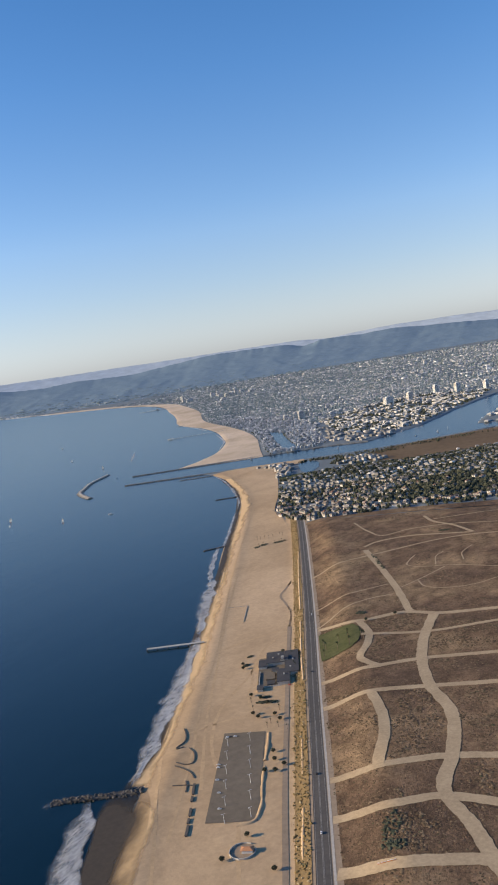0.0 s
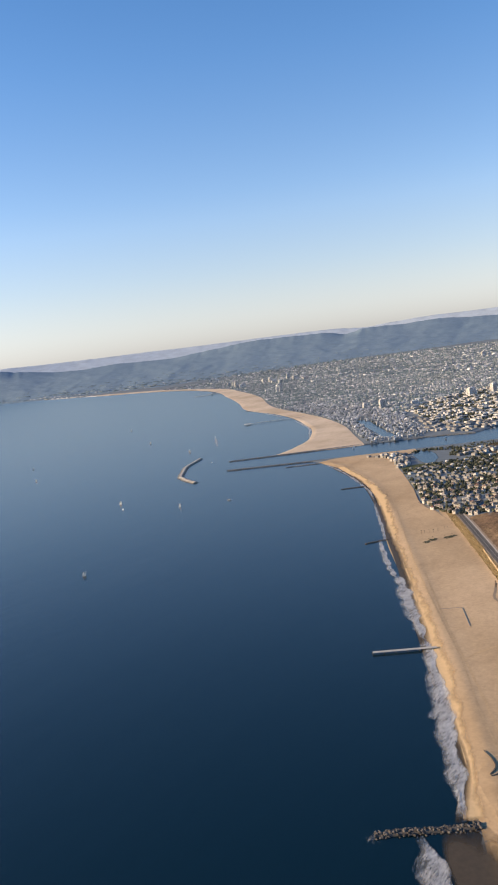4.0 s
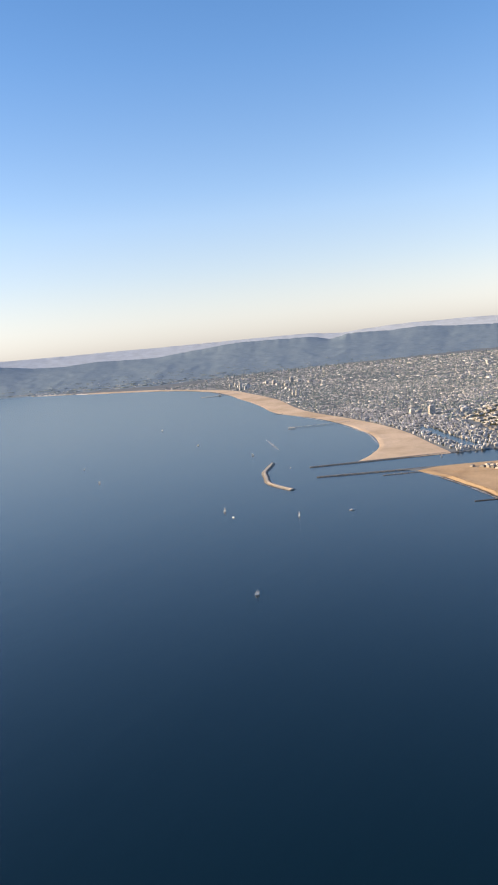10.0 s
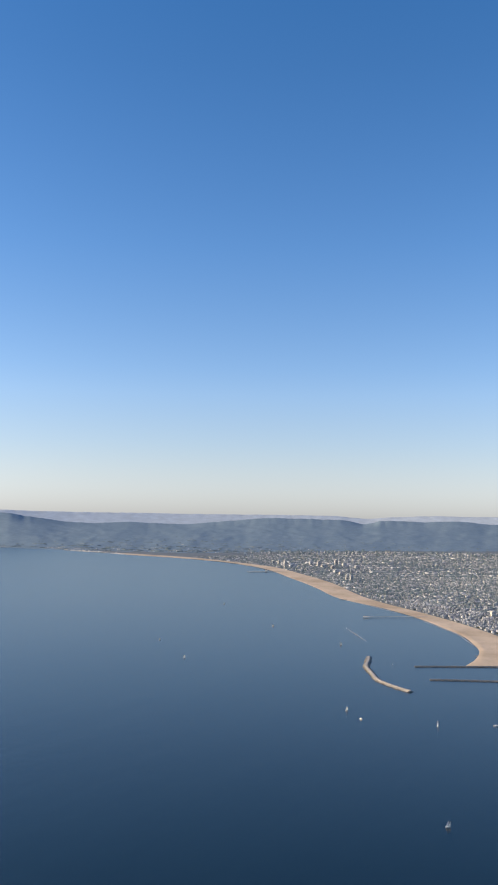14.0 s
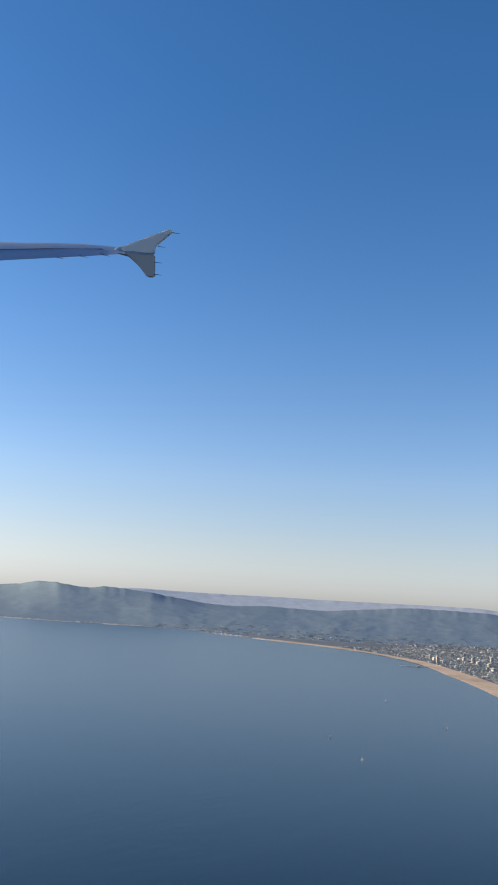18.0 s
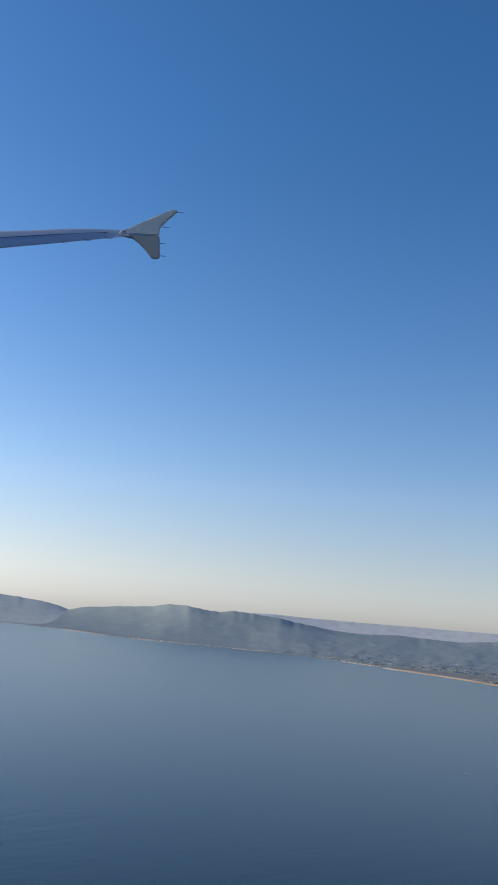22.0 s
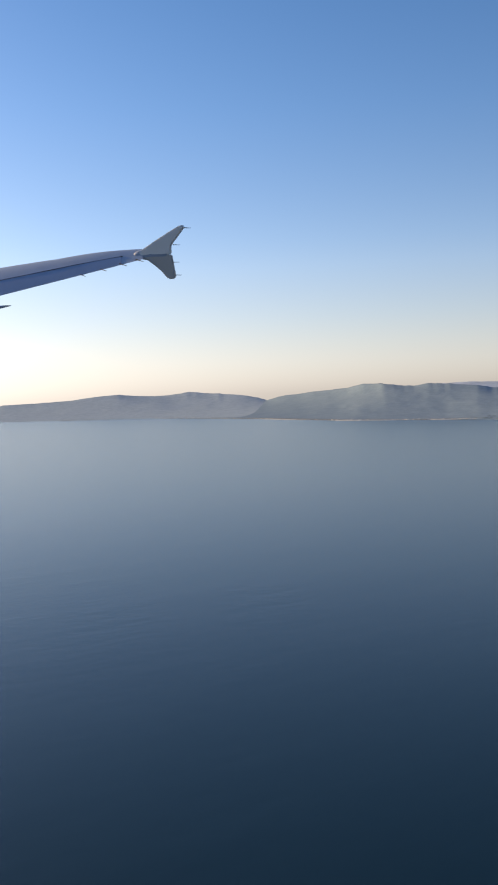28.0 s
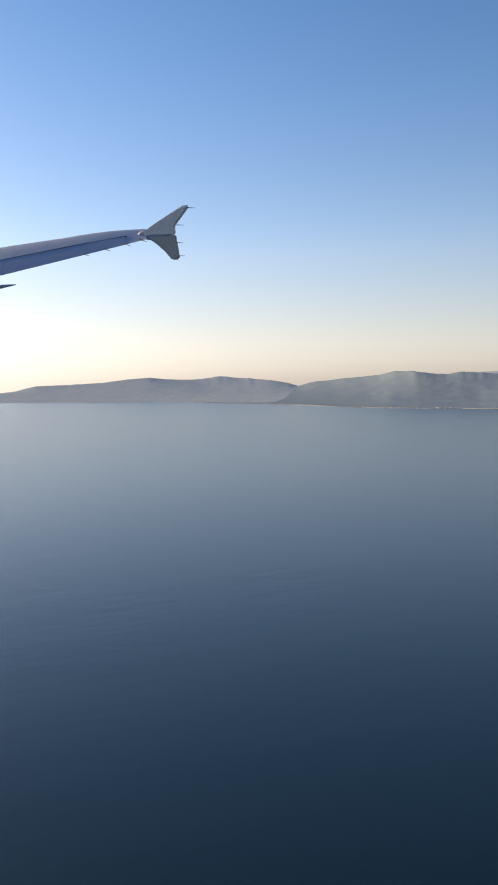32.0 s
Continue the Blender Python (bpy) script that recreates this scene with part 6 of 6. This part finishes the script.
def palm():
    b = empty("palm_tree", Matrix.Identity(4), "tall fan palm with a dark green crown", "palm tree", "palms near the beach")
    bm = bmesh.new()
    rings = []
    for k in range(6):
        z = 10.0 * k / 5
        r = (0.42 - 0.18 * k / 5) * S
        rings.append([bm.verts.new((r * math.cos(a) + 0.05 * S * k * 0.4, r * math.sin(a), z * S)) for a in [2 * math.pi * j / 7 for j in range(7)]])
    for a, c in zip(rings[:-1], rings[1:]):
        for j in range(7):
            bm.faces.new((a[j], a[(j + 1) % 7], c[(j + 1) % 7], c[j]))
    part("trunk", bm, TRUNK, b)
    bm = bmesh.new()
    rr = random.Random(3)
    for k in range(22):
        a, el = rr.uniform(0, 6.28), rr.uniform(-0.6, 1.1)
        d = Vector((math.cos(a) * math.cos(el), math.sin(a) * math.cos(el), math.sin(el)))
        side = d.cross(Vector((0, 0, 1))).normalized()
        o = Vector((0.1, 0, 10.0))
        l_ = rr.uniform(2.0, 3.0)
        pts = [o, o + d * l_ * 0.5 + side * 0.5, o + d * l_ + Vector((0, 0, -0.7)), o + d * l_ * 0.5 - side * 0.5]
        vs = [bm.verts.new(p * S) for p in pts]
        bm.faces.new(vs[:3])
        bm.faces.new((vs[0], vs[2], vs[3]))
    part("crown", bm, FROND, b)
    return b


def bush_tree():
    b = empty("tree", Matrix.Identity(4), "low round dark green tree on the sand", "tree", "trees near the beach")
    bm = bmesh.new()
    bmesh.ops.create_cone(bm, segments=7, radius1=0.35 * S, radius2=0.2 * S, depth=3 * S, cap_ends=True, matrix=Matrix.Translation((0, 0, 1.5 * S)))
    for a in (0.4, 2.4, 4.4):
        bmesh.ops.create_cone(bm, segments=5, radius1=0.16 * S, radius2=0.06 * S, depth=2.6 * S, cap_ends=True,
                              matrix=Matrix.Translation((math.cos(a) * 0.7 * S, math.sin(a) * 0.7 * S, 3.4 * S)) @ Matrix.Rotation(a, 4, 'Z') @ Matrix.Rotation(0.6, 4, 'Y'))
    part("trunk", bm, TRUNK, b)
    gg = np.random.default_rng(8)
    bm = bmesh.new()
    for k in range(260):
        d = Vector(gg.normal(0, 1, 3)).normalized() * gg.uniform(0.55, 1.0)
        c = Vector((d.x * 3.0, d.y * 3.0, 4.0 + d.z * 1.9)) * S
        q = Euler(gg.uniform(0, 6.28, 3)).to_matrix()
        s_ = gg.uniform(0.35, 0.8) * S
        vs = [bm.verts.new(c + q @ Vector(p) * s_) for p in ((-1, 0, 0), (0, -0.7, 0.2), (1, 0, 0), (0, 0.7, 0.2))]
        bm.faces.new(vs)
    part("crown", bm, TREES, b)
    return b


pm = palm()
PALMS = [(-196, 246), (-190, 250), (-181, 259), (-171, 263), (-162, 271), (-148, 284), (-142, 289), (-155, 178), (-150, 192), (-125, 208), (-112, 224),
         (331, -684), (315, -712), (338, -724), (326, -676), (352, -690), (368, -735), (412, -792), (420, -815), (398, -770),
         (312, -480), (322, -495), (334, -470), (345, -500), (352, -470), (362, -490), (330, -520), (372, -465), (345, -455), (378, -470),
         (284, -537), (290, -545), (262, -498), (310, -582), (278, -669), (293, -691), (338, -735), (352, -730), (246, -500)]
for n_, (px, py) in enumerate(PALMS):
    k = 0.75 + 0.5 * random.random()
    m = Matrix.Translation(at(px, py, h1(px, py))) @ Matrix.Rotation(random.random() * 6.28, 4, 'Z')
    if n_ == 0:
        pm.scale = (0.9, 0.9, 0.9)
        pm.matrix_world = m @ Matrix.Scale(0.9, 4)
    else:
        copy_thing(pm, m @ Matrix.Scale((1.4 if 20 <= n_ < 30 else 0.8) * (0.7 + 0.3 * k), 4))
bt = bush_tree()
for n_, (px, py, k) in enumerate([(377, -794, 1.0), (388, -812, 1.2), (405, -820, 0.7), (388, -839, 1.0), (401, -836, 0.9), (300, -704, 0.8), (312, -712, 0.9), (430, -960, 0.8), (425, -1003, 0.8), (484, -1003, 1.1),
                                  (392, -357, 2.2), (352, -390, 0.8), (240, -487, 0.9), (196, -545, 0.8), (205, -560, 0.7), (286, -655, 0.9), (304, -668, 0.9), (268, -650, 0.8), (332, -700, 0.9), (346, -712, 0.8)]):
    m = Matrix.Translation(at(px, py, h1(px, py) - 0.3)) @ Matrix.Rotation(n_ * 1.7, 4, 'Z')
    if n_ == 0:
        bt.matrix_world = m
    else:
        copy_thing(bt, m)


def car(x, y, turn, paint, label):
    b = empty("car", Matrix.Translation(at(x, y, h1(x, y) + 0.55)) @ Matrix.Rotation(radians(turn), 4, 'Z'), label, "car", "cars")
    part("body", box_bm(4.5, 1.85, 0.75, z=0.35, bevel=0.15), paint, b)
    part("cabin", box_bm(2.5, 1.6, 0.6, x=-0.2, z=1.08, bevel=0.18), GLASS, b)
    part("roof", box_bm(1.8, 1.4, 0.08, x=-0.2, z=1.66), paint, b)
    for sx in (-1.4, 1.4):
        for sy in (-0.85, 0.85):
            bm = bmesh.new()
            bmesh.ops.create_cone(bm, segments=10, radius1=0.34 * S, radius2=0.34 * S, depth=0.22 * S, cap_ends=True, matrix=Matrix.Translation((sx * S, sy * S, 0.34 * S)) @ Matrix.Rotation(radians(90), 4, 'X'))
            part("wheel", bm, DARK, b)
    return b


RED = surface("red_paint", (0.45, 0.05, 0.03), (0.5, 0.06, 0.04), 2, 8, 0.35, relief=0, spec=0.5)
BLACK = surface("black_paint", (0.02, 0.02, 0.022), (0.03, 0.03, 0.032), 2, 8, 0.3, relief=0, spec=0.5)
for x, y, t_, p_, lb in ((296, -770, 20, HULL, "white parked car in the beach car park"), (301, -768, 20, BLACK, "dark parked car in the beach car park"), (306, -766, 20, HULL, "white parked car in the beach car park"), (322, -836, 20, HULL, "white parked van in the beach car park"),
                         (325, -842, 20, HULL, "white parked car in the beach car park"), (339, -868, 20, HULL, "white parked car in the beach car park"), (356, -893, 20, HULL, "white parked car in the beach car park"), (374, -922, 20, HULL, "white parked car in the beach car park"),
                         (310, -607, 10, RED, "red car parked beside the beach building"), (458, -842, 115, BLACK, "dark car on the shore road"), (509, -946, 115, HULL, "pale car on the shore road"), (330, -572, 115, BLACK, "dark car on the shore road"), (222, -330, 115, HULL, "pale car on the shore road")):
    car(x, y, t_, p_, lb)


def street_lamp(x, y):
    b = empty("street_lamp", Matrix.Translation(at(x, y, h1(x, y) + 0.5)) @ Matrix.Rotation(radians(205), 4, 'Z'), "slim grey street lamp beside the shore road", "street lamp", "lamps along the shore road")
    bm = bmesh.new()
    bmesh.ops.create_cone(bm, segments=7, radius1=0.2 * S, radius2=0.1 * S, depth=10 * S, cap_ends=True, matrix=Matrix.Translation((0, 0, 5 * S)))
    part("pole", bm, ROCK, b)
    arm = part("arm", box_bm(2.6, 0.12, 0.12, x=1.3, z=9.9), ROCK, b)
    part("lamp_head", box_bm(0.9, 0.35, 0.2, x=2.6, z=9.75, bevel=0.04), ROCK, arm)


rl = chain(ROADLINE, 46)
for q in rl:
    if -1300 < q[1] < 420:
        street_lamp(q[0] - 10.0, q[1] - 4.0)


# ---------------------------------------------------------------- planted beds, shrubs, barriers
def bed(x, y, a, b_, turn, seed):
    """A dark planted bed on the sand, as a low clump of scrub."""
    gg = np.random.default_rng(seed)
    k = 70
    q, w = np.sqrt(gg.random(k)), gg.uniform(0, 6.28, k)
    u, v = q * np.cos(w) * a, q * np.sin(w) * b_
    ca, sa_ = math.cos(radians(turn)), math.sin(radians(turn))
    px, py = x + u * ca - v * sa_, y + u * sa_ + v * ca
    rr = gg.uniform(0.8, 2.0, k)
    tagged(lumps("planted_bed", px, py, height(px, py), rr * 1.4, rr, rr * 0.6, TREES, 0.35, 0.4, seed), "dark planted bed of low scrub on the sand", "shrubs", kind="stuff")


bed(-154, 184, 25, 9, 70, 51)
bed(-117, 217, 22, 8, 55, 52)
bed(300, -664, 16, 4, 20, 53)
bed(290, -650, 8, 3, 20, 54)
bed(202, -545, 5, 3, 60, 55)
bed(190, -510, 4, 2.5, 60, 56)
bed(580, -935, 26, 9, -80, 57)
bed(592, -962, 12, 8, 20, 58)
bed(329, -353, 9, 8, 0, 59)
bed(250, -45, 62, 4, -59, 60)
bed(330, 190, 14, 6, 20, 61)

BARRIER = surface("orange_plastic", (0.62, 0.20, 0.05), (0.70, 0.26, 0.08), 1.0, 5.0, 0.6, relief=0)
for k in range(6):
    x, y = 586 + k * 2.9, -989 + k * 0.9
    b = empty("road_barrier", Matrix.Translation(at(x, y, h1(x, y) + 0.8)) @ Matrix.Rotation(radians(15 + 9 * (k % 3)), 4, 'Z'), "orange and white plastic road barrier on the empty street", "barrier", "barriers on the street")
    part("block", box_bm(2.2, 0.6, 0.7, bevel=0.08), BARRIER, b)
    part("upper_rail", box_bm(2.0, 0.4, 0.5, z=0.7, bevel=0.06), HULL, b, "white rail")


# ---------------------------------------------------------------- the far shore: strips of pale sand, homes on the slopes
PALESAND = surface("pale_far_sand", (0.72, 0.67, 0.58), (0.80, 0.75, 0.67), 0.02, 0.2, 0.95, relief=0.1, dist=0.1, spec=0.1)
shore = chain(COAST[31:41], 60)
for x0_, x1_, w_ in ((-18400, -16300, 60), (-15550, -13850, 55), (-13300, -12100, 60), (-11700, -11100, 50), (-10600, -9700, 40), (-9400, -8650, 60)):
    seg = shore[(shore[:, 0] > x0_) & (shore[:, 0] < x1_)]
    if len(seg) > 2:
        tagged(ribbon("far_beach", seg, w_, PALESAND, 3.5, 60, 2, -w_ * 0.35), "narrow pale sand beach below the mountains", "beach", kind="structure")


def slope_homes(name, a0, a1, d0, d1, count, seed, label, size=(14, 34)):
    """Homes in loose clusters on the mountains' lower slopes, by bearing and share of the slope."""
    gg = np.random.default_rng(seed)
    px, py, hh = [], [], []
    while len(px) < count:
        a, u = gg.uniform(a0, a1), d0 + (d1 - d0) * gg.random()**1.5
        for k in range(int(gg.integers(3, 14))):
            aa, uu = a + gg.normal(0, 0.25), max(0.0, u + gg.normal(0, 0.012))
            f, c, t = bearing(FOOT, aa), bearing(CREST, aa), bearing(TOPS, aa)
            d = f + (c - f) * uu
            px.append(BX + d * math.sin(radians(aa)))
            py.append(BY + d * math.cos(radians(aa)))
            hh.append(slope_height(aa, uu))
    n = len(px)
    tagged(boxes(name, np.array(px), np.array(py), np.array(hh) - 4, gg.uniform(*size, n), gg.uniform(size[0] * 0.7, size[1] * 0.6, n), gg.uniform(9, 15, n), gg.uniform(0, 3, n), HAZED_CITY), label, "buildings", kind="stuff")


def slope_brush(name, a0, a1, count, seed, label):
    """Dark thickets over the mountains' lower slopes."""
    gg = np.random.default_rng(seed)
    a, u = gg.uniform(a0, a1, count), 0.02 + 0.7 * gg.random(count)**1.3
    d = np.array([bearing(FOOT, p) + (bearing(CREST, p) - bearing(FOOT, p)) * q for p, q in zip(a, u)])
    hh = np.array([slope_height(p, q) for p, q in zip(a, u)])
    px, py = BX + d * np.sin(np.radians(a)), BY + d * np.cos(np.radians(a))
    r = gg.uniform(16, 48, count)
    tagged(lumps(name, px, py, hh - 4, r * 1.7, r, r * 0.3, HAZED_TREES, 0.35, 0.3, seed), label, "brush", kind="stuff")


slope_brush("slope_brush", -46, 12, 6500, 81, "dark brush in patches over the lower mountain slopes")
slope_homes("slope_homes", -40, -24, 0.0, 0.42, 1500, 71, "pale homes scattered over the lower slopes")
slope_homes("hill_homes", -24, 8, 0.0, 0.5, 1500, 72, "pale homes scattered over the hills")
slope_homes("point_homes", -42.5, -39.8, 0.0, 0.07, 420, 73, "pale homes of a small town on the point", (16, 40))
slope_homes("shore_homes", -62, -43, 0.0, 0.03, 160, 74, "pale homes above the far shore")
